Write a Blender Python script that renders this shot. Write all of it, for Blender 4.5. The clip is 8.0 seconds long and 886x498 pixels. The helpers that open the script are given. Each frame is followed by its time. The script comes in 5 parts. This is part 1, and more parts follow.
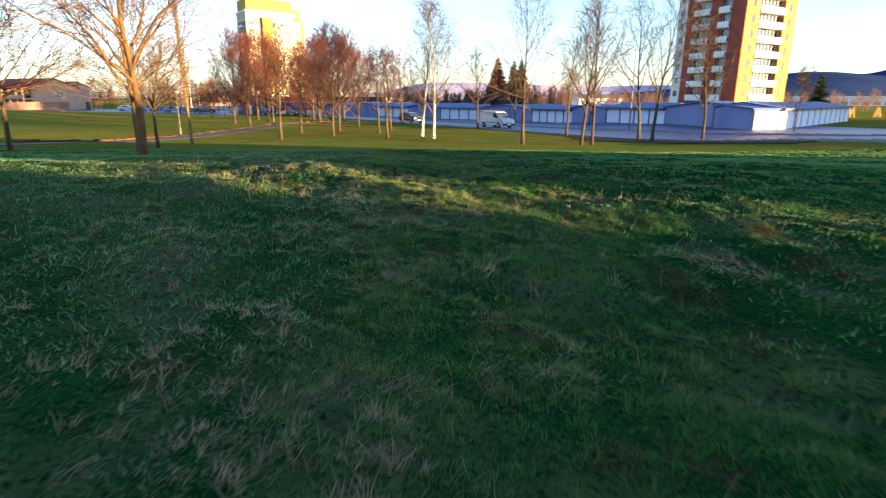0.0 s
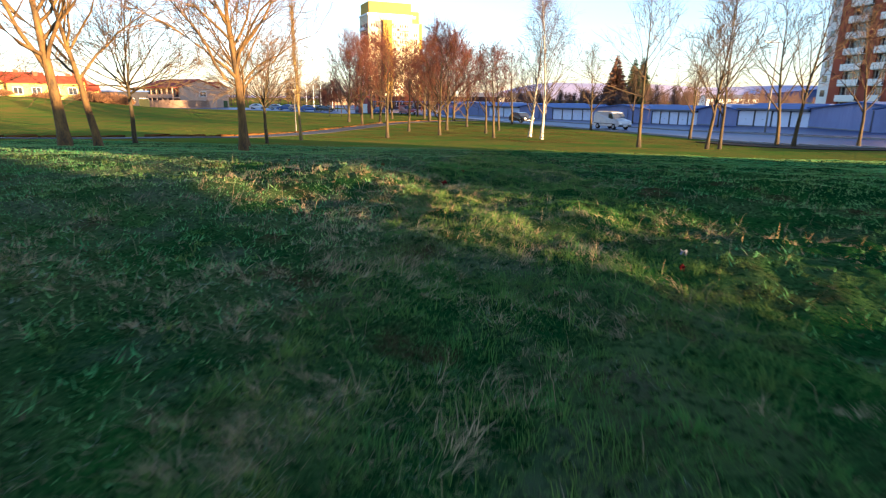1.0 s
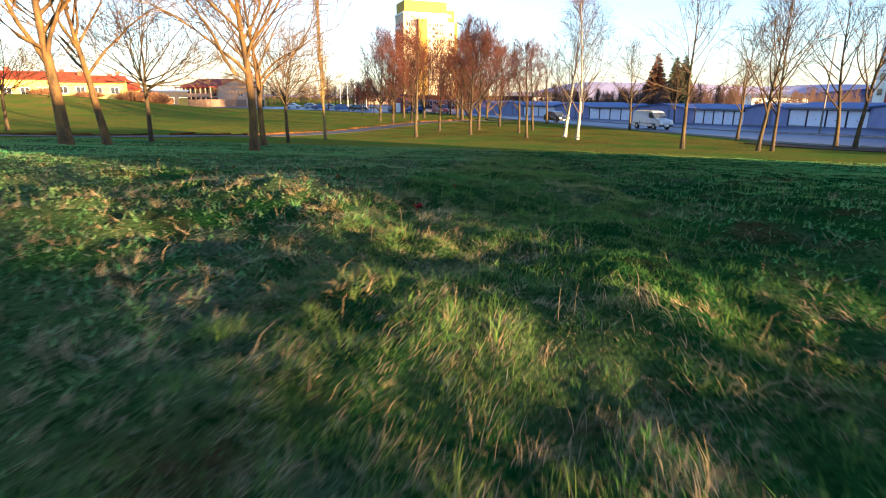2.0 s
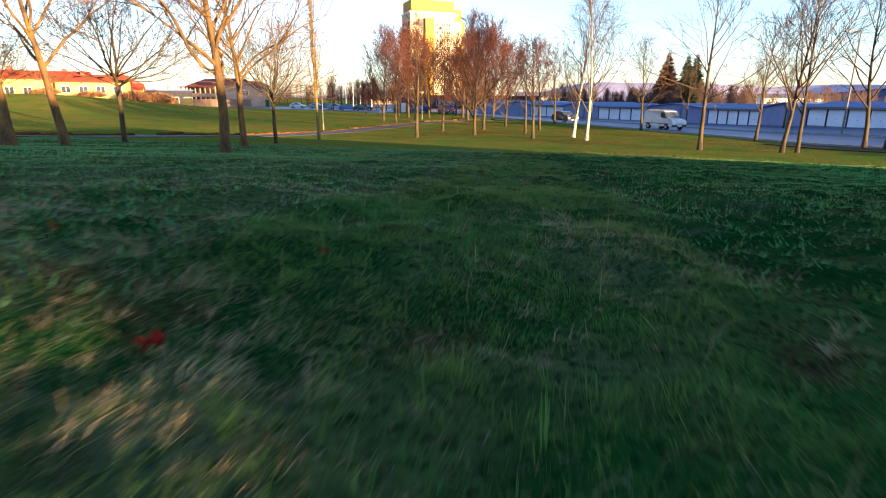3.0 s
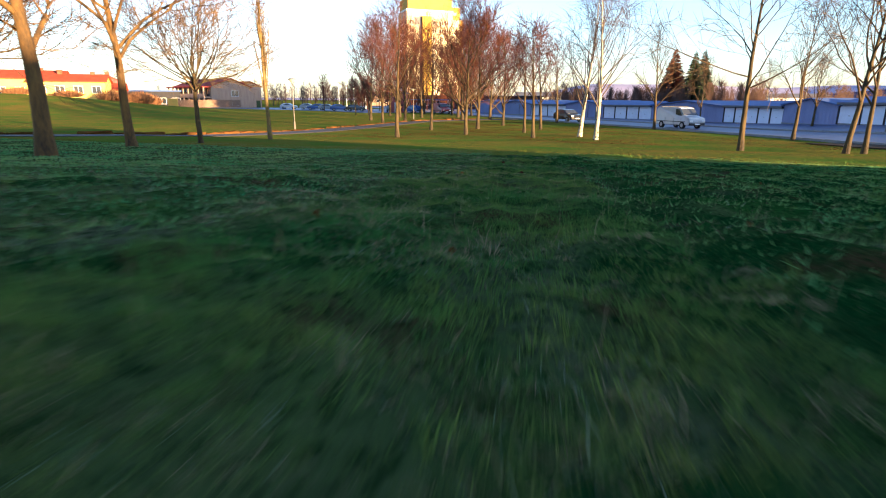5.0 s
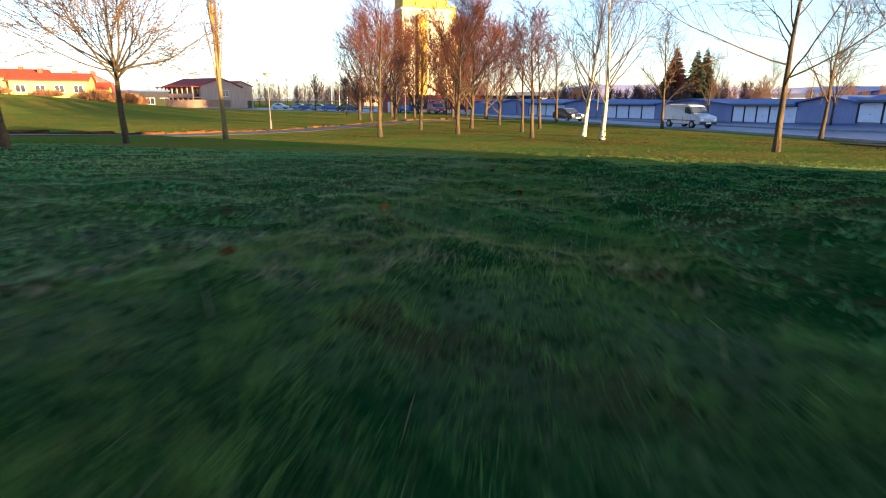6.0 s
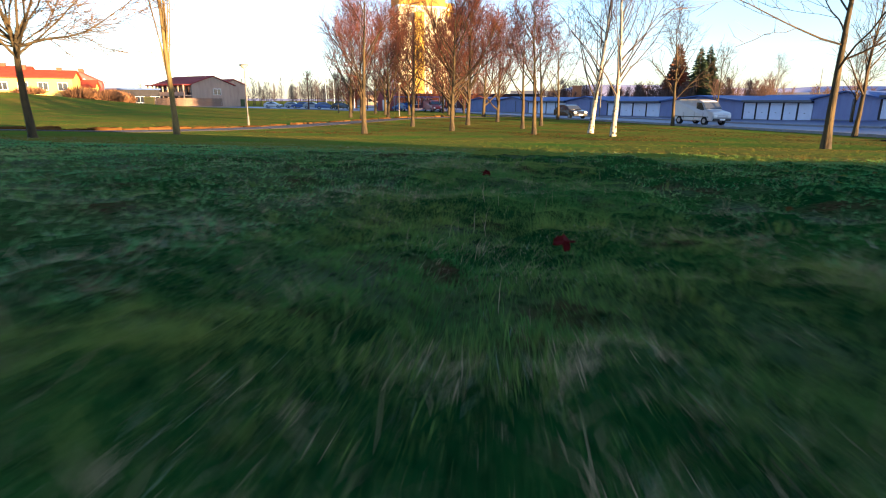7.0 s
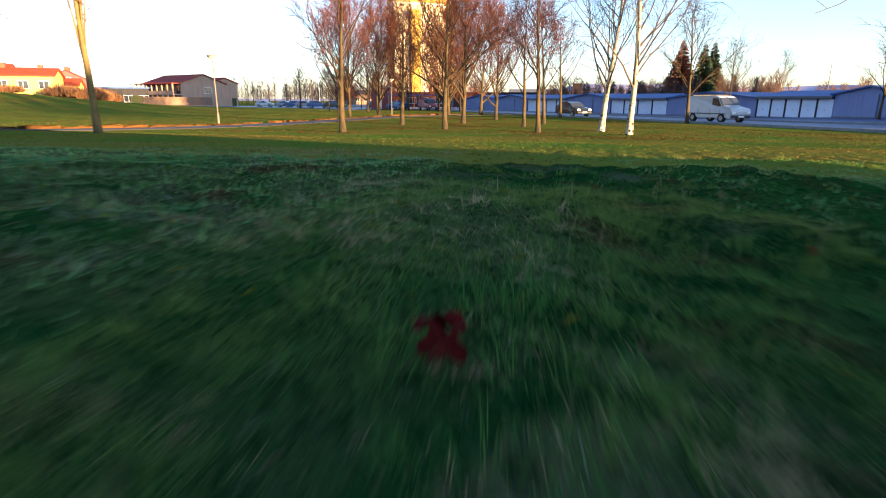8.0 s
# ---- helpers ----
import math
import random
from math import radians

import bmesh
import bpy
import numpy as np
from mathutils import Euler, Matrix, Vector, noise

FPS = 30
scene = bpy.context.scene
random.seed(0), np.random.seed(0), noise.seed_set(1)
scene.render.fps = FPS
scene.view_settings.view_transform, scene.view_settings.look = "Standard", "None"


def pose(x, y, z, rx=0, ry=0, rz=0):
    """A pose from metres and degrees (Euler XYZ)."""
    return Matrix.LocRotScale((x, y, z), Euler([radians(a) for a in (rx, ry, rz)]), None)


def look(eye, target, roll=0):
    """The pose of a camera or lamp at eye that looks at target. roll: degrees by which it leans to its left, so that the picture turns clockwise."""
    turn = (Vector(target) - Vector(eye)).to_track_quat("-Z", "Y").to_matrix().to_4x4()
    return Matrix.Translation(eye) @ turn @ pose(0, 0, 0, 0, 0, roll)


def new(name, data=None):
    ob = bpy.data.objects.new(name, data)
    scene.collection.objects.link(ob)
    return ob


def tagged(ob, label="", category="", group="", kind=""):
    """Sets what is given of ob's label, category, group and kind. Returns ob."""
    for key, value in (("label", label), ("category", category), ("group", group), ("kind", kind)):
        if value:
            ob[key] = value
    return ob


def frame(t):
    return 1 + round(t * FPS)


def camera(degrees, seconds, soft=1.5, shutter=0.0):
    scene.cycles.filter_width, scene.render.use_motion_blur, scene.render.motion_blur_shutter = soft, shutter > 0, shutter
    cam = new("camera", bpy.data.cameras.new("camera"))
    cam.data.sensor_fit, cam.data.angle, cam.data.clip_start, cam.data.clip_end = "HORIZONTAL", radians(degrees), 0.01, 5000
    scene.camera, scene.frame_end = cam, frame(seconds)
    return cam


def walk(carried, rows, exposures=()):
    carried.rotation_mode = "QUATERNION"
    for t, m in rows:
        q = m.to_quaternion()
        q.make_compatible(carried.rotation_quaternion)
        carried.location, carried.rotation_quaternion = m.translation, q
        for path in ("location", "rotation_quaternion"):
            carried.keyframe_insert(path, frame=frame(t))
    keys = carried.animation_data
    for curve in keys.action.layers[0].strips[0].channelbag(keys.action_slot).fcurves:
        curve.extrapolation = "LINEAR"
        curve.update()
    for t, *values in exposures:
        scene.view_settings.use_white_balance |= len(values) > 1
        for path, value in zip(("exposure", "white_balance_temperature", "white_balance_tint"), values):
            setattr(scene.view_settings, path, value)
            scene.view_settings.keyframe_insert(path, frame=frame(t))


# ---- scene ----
cam = camera(77.3, 8.0, soft=1.1, shutter=0.3)
PATH = [
    (0, (0.393, -0.472, 0.825), (0.385, 0.938, 0.443), 0.3),
    (0.5, (0.583, 0.256, 0.755), (0.423, 1.655, 0.372), 0.4),
    (1, (0.737, 1.083, 0.701), (0.453, 2.464, 0.318), 0.5),
    (1.5, (0.744, 1.903, 0.657), (0.403, 3.270, 0.273), 0.5),
    (3, (0.588, 4.941, 0.456), (0.201, 6.296, 0.072), 0.5),
    (3.5, (0.462, 6.244, 0.379), (0.073, 7.597, -0.004), 0.5),
    (4, (0.288, 7.747, 0.226), (-0.104, 9.101, -0.157), 0.5),
    (4.5, (0.090, 9.383, 0.044), (-0.302, 10.737, -0.337), 0.4),
    (6, (-0.699, 15.107, -0.437), (-1.083, 16.464, -0.813), 0.3),
    (6.5, (-1.012, 16.870, -0.614), (-1.394, 18.228, -0.991), 0.3),
    (7, (-1.304, 18.470, -0.826), (-1.684, 19.828, -1.202), 0.3),
    (7.5, (-1.647, 20.303, -0.972), (-2.026, 21.662, -1.349), 0.2),
    (8, (-2.007, 22.277, -1.098), (-2.383, 23.637, -1.475), 0.2),
]
walk(cam, [(t, look(eye, target, roll)) for t, eye, target, roll in PATH], exposures=[(0.0, 3.15, 5350, 15), (1.7, 3.15, 5350, 15), (3.4, 3.04, 5350, 15), (8.0, 3.04, 5350, 15)])

# ---- sky and sun ----
SUN_EL, SUN_AZ = 4.4, 115.0          # elevation; bearing of the sun, clockwise from +y
world = bpy.data.worlds.new("sky")
scene.world = world
world.use_nodes = True
wn = world.node_tree.nodes
sky = wn.new("ShaderNodeTexSky")
sky.sky_type = "NISHITA"
sky.sun_disc = False
sky.sun_elevation, sky.sun_rotation = radians(SUN_EL), radians(SUN_AZ)
sky.air_density, sky.dust_density, sky.ozone_density = 1.0, 0.35, 2.4
wn["Background"].inputs["Strength"].default_value = 0.092
sky_fade = wn.new("ShaderNodeHueSaturation")       # makes the sky colour less saturated
sky_fade.inputs["Saturation"].default_value = 0.76
world.node_tree.links.new(sky.outputs["Color"], sky_fade.inputs["Color"])
world.node_tree.links.new(sky_fade.outputs["Color"], wn["Background"].inputs["Color"])
sun = new("sun", bpy.data.lights.new("sun", "SUN"))
sun.data.energy, sun.data.angle, sun.data.color = 5.0, radians(0.5), (1.0, 0.60, 0.22)
az, el = radians(SUN_AZ), radians(SUN_EL)
to_sun = Vector((math.sin(az) * math.cos(el), math.cos(az) * math.cos(el), math.sin(el)))
sun.matrix_world = look((to_sun * 80)[:], (0, 0, 0))


# ---- materials ----
def material(name, colour, second=None, scale=6.0, rough=0.8, metal=0.0, bump=0.2, fine=40.0, stretch=(1, 1, 1), island=0.0, obj=0.0, spec=0.3, through_light=0.0, relief=0.02):
    """Two-tone noise at a large and a small scale, with relief; island / obj: variation from piece to piece."""
    m = bpy.data.materials.new(name)
    m.use_nodes = True
    nt = m.node_tree
    N, L = nt.nodes, nt.links.new
    bsdf = N["Principled BSDF"]
    bsdf.inputs["Roughness"].default_value, bsdf.inputs["Metallic"].default_value = rough, metal
    bsdf.inputs["Specular IOR Level"].default_value = spec
    second = second or tuple(c * 0.72 for c in colour)
    tc = N.new("ShaderNodeTexCoord")
    mp = N.new("ShaderNodeMapping")
    mp.inputs["Scale"].default_value = stretch
    L(tc.outputs["Object"], mp.inputs["Vector"])
    big, small = N.new("ShaderNodeTexNoise"), N.new("ShaderNodeTexNoise")
    big.inputs["Scale"].default_value, small.inputs["Scale"].default_value = scale, fine
    big.inputs["Detail"].default_value, small.inputs["Detail"].default_value = 5, 3
    L(mp.outputs["Vector"], big.inputs["Vector"]), L(mp.outputs["Vector"], small.inputs["Vector"])
    add = N.new("ShaderNodeMath")
    add.operation = "MULTIPLY_ADD"
    add.inputs[1].default_value = 0.45
    L(small.outputs["Fac"], add.inputs[0]), L(big.outputs["Fac"], add.inputs[2])
    ramp = N.new("ShaderNodeMapRange")
    ramp.inputs["From Min"].default_value, ramp.inputs["From Max"].default_value = 0.5, 0.95
    L(add.outputs[0], ramp.inputs["Value"])
    fac = ramp.outputs["Result"]
    if island or obj:
        src = N.new("ShaderNodeNewGeometry").outputs["Random Per Island"] if island else N.new("ShaderNodeObjectInfo").outputs["Random"]
        mixf = N.new("ShaderNodeMath")
        mixf.operation = "MULTIPLY_ADD"
        mixf.use_clamp = True
        mixf.inputs[1].default_value = island or obj
        L(src, mixf.inputs[0])
        low = N.new("ShaderNodeMath")
        low.operation = "MULTIPLY"
        low.inputs[1].default_value = 1 - (island or obj)
        L(fac, low.inputs[0]), L(low.outputs[0], mixf.inputs[2])
        fac = mixf.outputs[0]
    mix = N.new("ShaderNodeMix")
    mix.data_type = "RGBA"
    mix.inputs["A"].default_value, mix.inputs["B"].default_value = (*colour, 1), (*second, 1)
    L(fac, mix.inputs["Factor"])
    L(mix.outputs["Result"], bsdf.inputs["Base Color"])
    if bump:
        bp = N.new("ShaderNodeBump")
        bp.inputs["Strength"].default_value, bp.inputs["Distance"].default_value = bump, relief
        L(add.outputs[0], bp.inputs["Height"]), L(bp.outputs["Normal"], bsdf.inputs["Normal"])
    if through_light:
        tr, ms = N.new("ShaderNodeBsdfTranslucent"), N.new("ShaderNodeMixShader")
        L(mix.outputs["Result"], tr.inputs["Color"])
        ms.inputs["Fac"].default_value = through_light
        L(bsdf.outputs[0], ms.inputs[1]), L(tr.outputs[0], ms.inputs[2])
        L(ms.outputs[0], N["Material Output"].inputs["Surface"])
    return m


def lawn_ground(name):
    """Thatch under the blades: dark moss green, brown earth and grey-brown dead grass in patches."""
    m = bpy.data.materials.new(name)
    m.use_nodes = True
    N, L = m.node_tree.nodes, m.node_tree.links.new
    bsdf = N["Principled BSDF"]
    bsdf.inputs["Roughness"].default_value, bsdf.inputs["Specular IOR Level"].default_value = 1.0, 0.0
    tc = N.new("ShaderNodeTexCoord")
    col = None
    west, lift = N.new("ShaderNodeVectorMath"), N.new("ShaderNodeMath")      # paler west, darker east: uneven light put into the patches
    west.operation, lift.operation = "DOT_PRODUCT", "ADD"
    west.inputs[1].default_value, lift.inputs[1].default_value = (-0.02, -0.0027, 0), 0.023
    L(tc.outputs["Object"], west.inputs[0]), L(west.outputs["Value"], lift.inputs[0])
    side = N.new("ShaderNodeClamp")
    side.inputs["Min"].default_value, side.inputs["Max"].default_value = -0.07, 0.08
    L(lift.outputs[0], side.inputs["Value"])
    for scale, lo, hi, tone, dry in ((0.9, 0.47, 0.60, (0.020, 0.070, 0.014), False), (1.4, 0.47, 0.63, (0.052, 0.080, 0.028), True), (2.3, 0.56, 0.68, (0.046, 0.030, 0.015), False),
                                     (1.7, 0.55, 0.70, (0.070, 0.082, 0.048), True), (38, 0.47, 0.68, (0.004, 0.021, 0.006), False), (90, 0.52, 0.74, (0.052, 0.092, 0.026), True)):
        tex, ramp, mix = N.new("ShaderNodeTexNoise"), N.new("ShaderNodeMapRange"), N.new("ShaderNodeMix")
        tex.inputs["Scale"].default_value, tex.inputs["Detail"].default_value = scale, 6
        ramp.inputs["From Min"].default_value, ramp.inputs["From Max"].default_value = lo, hi
        mix.data_type = "RGBA"
        mix.inputs["A"].default_value, mix.inputs["B"].default_value = (0.007, 0.039, 0.010, 1), (*tone, 1)
        L(tc.outputs["Object"], tex.inputs["Vector"]), L(ramp.outputs["Result"], mix.inputs["Factor"])
        if dry:
            more = N.new("ShaderNodeMath")
            L(tex.outputs["Fac"], more.inputs[0]), L(side.outputs["Result"], more.inputs[1]), L(more.outputs[0], ramp.inputs["Value"])
        else:
            L(tex.outputs["Fac"], ramp.inputs["Value"])
        if col:
            L(col, mix.inputs["A"])
        col = mix.outputs["Result"]
    L(col, bsdf.inputs["Base Color"])
    bp = N.new("ShaderNodeBump")
    bp.inputs["Strength"].default_value, bp.inputs["Distance"].default_value = 1.0, 0.03
    L(tex.outputs["Fac"], bp.inputs["Height"]), L(bp.outputs["Normal"], bsdf.inputs["Normal"])
    return m


def glass_dark(name, colour=(0.03, 0.035, 0.045)):
    return material(name, colour, rough=0.08, bump=0.0, spec=0.9)


M = dict(
    soil=lawn_ground("lawn"),
    dark_ground=material("dark_strip", (0.040, 0.028, 0.018), (0.022, 0.017, 0.012), scale=1.2, fine=14, rough=0.95, bump=0.8, spec=0.1),
    # brighter turf: sunlight on the far lawn put into its colour
    turf=material("sunlit_turf", (0.060, 0.122, 0.016), (0.150, 0.108, 0.022), scale=0.30, fine=5.0, rough=1.0, bump=1.0, relief=0.12, spec=0.0),
    grass=material("grass", (0.019, 0.124, 0.026), (0.150, 0.172, 0.036), scale=0.8, fine=4, rough=0.9, bump=0, island=0.25, spec=0.06, through_light=0.25),
    # pale dry grass, also lightened for the brighter west side
    grass_pale=material("lightened_grass", (0.12, 0.19, 0.115), (0.23, 0.22, 0.150), scale=0.9, fine=4, rough=0.9, bump=0, island=0.3, spec=0.1, through_light=0.2),
    # lighter copy of grass: sky-lit tips farther off put into the colour
    grass_bright=material("slope_grass", (0.030, 0.225, 0.074), (0.225, 0.290, 0.090), scale=0.5, fine=3, rough=0.9, bump=0, island=0.12, spec=0.06, through_light=0.35),
    withered=material("withered_grass", (0.125, 0.095, 0.052), (0.052, 0.040, 0.026), scale=1.3, fine=6, rough=0.95, bump=0, island=0.35, spec=0.05, through_light=0.1),
    lawn_far=material("lawn_grass", (0.042, 0.088, 0.009), (0.120, 0.085, 0.016), scale=0.30, fine=1.2, rough=1.0, bump=0, island=0.15, spec=0.0, through_light=0.3),
    lawn_hill=material("hill_grass", (0.085, 0.120, 0.014), (0.20, 0.150, 0.030), scale=0.12, fine=1.2, rough=1.0, bump=0, island=0.15, spec=0.0, through_light=0.3),
    straw=material("dry_grass", (0.36, 0.28, 0.155), (0.14, 0.095, 0.05), scale=1.5, fine=6, rough=0.9, bump=0, island=0.35, spec=0.1, through_light=0.15),
    # reflected sky blue put into the asphalt grey
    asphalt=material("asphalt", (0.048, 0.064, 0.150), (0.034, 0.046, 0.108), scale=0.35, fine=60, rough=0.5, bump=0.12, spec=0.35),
    path=material("path_gravel", (0.042, 0.036, 0.036), (0.028, 0.024, 0.025), scale=1.2, fine=50, rough=0.85, bump=0.3),
    kerb=material("kerb_stone", (0.24, 0.24, 0.25), (0.14, 0.14, 0.145), scale=2, fine=40, rough=0.85, obj=0.3),
    edging=material("dry_turf", (0.13, 0.055, 0.015), (0.06, 0.034, 0.010), scale=3, fine=25, rough=1.0, bump=0.8, obj=0.35, spec=0.0),
    bark=material("bark", (0.085, 0.058, 0.021), (0.012, 0.010, 0.008), scale=5, fine=38, rough=0.9, bump=1.0, stretch=(1, 1, 0.22), relief=0.05),
    # low sun's gold put into the next two bark colours
    bark_gold=material("sun_tinted_bark", (0.150, 0.082, 0.020), (0.020, 0.014, 0.009), scale=5, fine=38, rough=0.9, bump=1.0, stretch=(1, 1, 0.22), relief=0.05),
    bark_column=material("sun_yellow_bark", (0.20, 0.135, 0.040), (0.07, 0.05, 0.022), scale=3, fine=16, rough=0.88, bump=0.6, stretch=(1, 1, 0.3)),
    limb=material("limb_bark", (0.060, 0.036, 0.014), (0.018, 0.012, 0.008), scale=4, fine=20, rough=0.9, bump=0.6),
    twig=material("twig", (0.110, 0.066, 0.028), (0.046, 0.030, 0.018), scale=2, fine=20, rough=0.85, bump=0),
    # twigs carry the same sunlit gold in their colour
    twig_gold=material("sun_tinted_twig", (0.12, 0.068, 0.022), (0.04, 0.025, 0.013), scale=2, fine=20, rough=0.85, bump=0),
    twig_red=material("red_twig", (0.100, 0.027, 0.011), (0.042, 0.014, 0.008), scale=1, fine=10, rough=0.85, bump=0),
    birch=material("birch_bark", (0.46, 0.41, 0.30), (0.17, 0.145, 0.11), scale=2.2, fine=14, rough=0.75, bump=0.4, stretch=(1, 1, 2.5)),
    birch_limb=material("birch_limb_bark", (0.105, 0.076, 0.052), (0.045, 0.034, 0.028), scale=3, fine=14, rough=0.8, bump=0.3),
    birch_mark=material("birch_mark", (0.03, 0.026, 0.023), rough=0.95),
    twig_birch=material("birch_twig", (0.075, 0.042, 0.036), (0.04, 0.024, 0.021), scale=2, fine=15, rough=0.85, bump=0),
    needles=material("spruce_needles", (0.018, 0.042, 0.020), (0.040, 0.054, 0.018), scale=0.8, fine=6, rough=0.85, bump=0, island=0.5),
    needles_brown=material("brown_needles", (0.19, 0.075, 0.04), (0.06, 0.035, 0.02), scale=0.8, fine=6, rough=0.9, bump=0, island=0.5),
    hedge=material("hedge_twigs", (0.28, 0.13, 0.05), (0.12, 0.06, 0.03), scale=1, fine=8, rough=0.9, bump=0, island=0.6),
    wood_far=material("far_twigs", (0.095, 0.054, 0.046), (0.050, 0.031, 0.028), scale=0.1, fine=2, rough=0.9, bump=0, island=0.6),
    leaf_red=material("red_leaf", (0.060, 0.004, 0.003), (0.032, 0.003, 0.003), scale=20, fine=120, rough=0.8, bump=0.3, spec=0.05),
    leaf_orange=material("orange_leaf", (0.26, 0.06, 0.010), (0.16, 0.035, 0.008), scale=20, fine=120, rough=0.8, bump=0.3, spec=0.08),
    leaf_brown=material("fallen_leaf", (0.110, 0.050, 0.014), (0.060, 0.032, 0.011), scale=2, fine=20, rough=1.0, bump=0, island=0.5, spec=0.0),
    # blue skylight of the shaded fronts put into cladding, roof and door colours
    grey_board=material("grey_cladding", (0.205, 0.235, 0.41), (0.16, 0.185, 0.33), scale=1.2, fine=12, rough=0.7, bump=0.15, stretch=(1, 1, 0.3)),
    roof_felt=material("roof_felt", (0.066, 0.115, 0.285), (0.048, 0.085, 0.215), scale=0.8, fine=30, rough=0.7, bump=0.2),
    fascia=material("fascia", (0.12, 0.125, 0.14), rough=0.7),
    white_door=material("white_painted_metal", (0.66, 0.71, 0.84), (0.56, 0.61, 0.74), scale=1.5, fine=14, rough=0.5, bump=0.05, obj=0.3),
    brick_red=material("red_brick", (0.30, 0.07, 0.035), (0.21, 0.05, 0.028), scale=0.6, fine=9, rough=0.85, bump=0.3),
    brick_yellow=material("yellow_brick", (0.46, 0.215, 0.03), (0.38, 0.17, 0.025), scale=0.6, fine=9, rough=0.85, bump=0.3),
    render_white=material("white_render", (0.78, 0.76, 0.72), (0.66, 0.64, 0.61), scale=0.4, fine=6, rough=0.8, bump=0.1),
    render_yellow=material("yellow_render", (0.72, 0.47, 0.10), (0.60, 0.39, 0.08), scale=0.5, fine=6, rough=0.8, bump=0.1),
    tile=material("red_roof_tile", (0.36, 0.055, 0.022), (0.24, 0.040, 0.018), scale=1, fine=14, rough=0.9, bump=0.6, spec=0.1),
    tile_dark=material("dark_red_roof", (0.26, 0.045, 0.038), (0.18, 0.035, 0.03), scale=1, fine=14, rough=0.9, bump=0.4, spec=0.1),
    timber=material("weathered_timber", (0.36, 0.25, 0.18), (0.26, 0.175, 0.125), scale=1.4, fine=18, rough=0.85, bump=0.4, stretch=(1, 1, 0.2)),
    fence_wood=material("brown_fence_board", (0.19, 0.12, 0.082), (0.13, 0.08, 0.054), scale=1.4, fine=18, rough=0.85, bump=0.4, stretch=(1, 1, 0.2)),
    brown_board=material("brown_board", (0.075, 0.034, 0.034), (0.050, 0.024, 0.026), scale=1.2, fine=14, rough=0.85, bump=0.3, stretch=(1, 1, 0.3)),
    dark_board=material("dark_board", (0.030, 0.030, 0.038), (0.020, 0.020, 0.026), scale=1.2, fine=14, rough=0.85, bump=0.2),
    render_cream=material("pale_render", (0.50, 0.43, 0.30), (0.42, 0.35, 0.24), scale=0.4, fine=6, rough=0.8, bump=0.1),
    brick_gold=material("golden_brick", (0.42, 0.27, 0.035), (0.35, 0.22, 0.03), scale=0.6, fine=9, rough=0.85, bump=0.3),
    timber_red=material("red_timber", (0.26, 0.07, 0.065), (0.19, 0.05, 0.05), scale=1.4, fine=18, rough=0.8, bump=0.3, stretch=(1, 1, 0.2)),
    glass=glass_dark("window_glass"),
    glass_far=material("curtained_glass", (0.07, 0.06, 0.05), (0.03, 0.03, 0.03), scale=0.5, fine=3, rough=0.6, bump=0, spec=0.15, obj=0.5),
    frame_white=material("white_frame", (0.75, 0.75, 0.74), rough=0.6, bump=0),
    steel=material("galvanised_steel", (0.30, 0.30, 0.31), (0.22, 0.22, 0.23), rough=0.45, metal=0.7, bump=0.05),
    lamp_pole=material("painted_pole", (0.13, 0.118, 0.10), (0.09, 0.08, 0.07), rough=0.6, bump=0.05),
    pole_white=material("white_pole", (0.75, 0.75, 0.75), rough=0.5, bump=0),
    shade=material("lamp_shade", (0.55, 0.50, 0.42), rough=0.5, bump=0),
    car_white=material("white_car_paint", (0.42, 0.42, 0.43), (0.37, 0.37, 0.38), scale=2, rough=0.25, bump=0, spec=0.6),
    car_black=material("black_car_paint", (0.012, 0.013, 0.016), rough=0.2, bump=0, spec=0.6),
    car_blue=material("blue_car_paint", (0.03, 0.07, 0.22), rough=0.25, bump=0, spec=0.6),
    car_grey=material("grey_car_paint", (0.20, 0.22, 0.25), rough=0.25, bump=0, spec=0.6),
    car_red=material("red_car_paint", (0.28, 0.02, 0.02), rough=0.3, bump=0, spec=0.5),
    tyre=material("tyre_rubber", (0.015, 0.015, 0.015), rough=0.9, bump=0.2),
    lens=material("headlight_lens", (0.75, 0.75, 0.72), rough=0.15, bump=0, spec=0.8),
    plastic=material("dark_plastic", (0.03, 0.03, 0.032), rough=0.7, bump=0),
    # distance haze put into both hill colours as blue and pale tones
    hill=material("hazy_wooded_hill", (0.032, 0.052, 0.115), (0.018, 0.032, 0.080), scale=0.006, fine=0.05, rough=1.0, bump=0, spec=0.0),
    hill_pale=material("distant_hazy_hill", (0.42, 0.39, 0.50), (0.30, 0.28, 0.38), scale=0.004, fine=0.03, rough=1.0, bump=0, spec=0.0),
    hazel=material("orange_brick", (0.42, 0.16, 0.07), rough=0.85),
)


# ---- helpers for meshes ----
def mesh_object(name, bm, mat, smooth=False):
    me = bpy.data.meshes.new(name)
    bm.to_mesh(me)
    bm.free()
    me.materials.append(mat)
    if smooth:
        me.polygons.foreach_set("use_smooth", [True] * len(me.polygons))
    return new(name, me)


def part(name, bm, mat, parent, label="", smooth=False):
    ob = mesh_object(name, bm, mat, smooth)
    ob.parent = parent
    return tagged(ob, label)


def raw(name, verts, faces, mat, parent=None, smooth=False):
    me = bpy.data.meshes.new(name)
    me.from_pydata(verts, [], faces)
    me.materials.append(mat)
    if smooth:
        me.polygons.foreach_set("use_smooth", [True] * len(me.polygons))
    ob = new(name, me)
    ob.parent = parent
    return ob


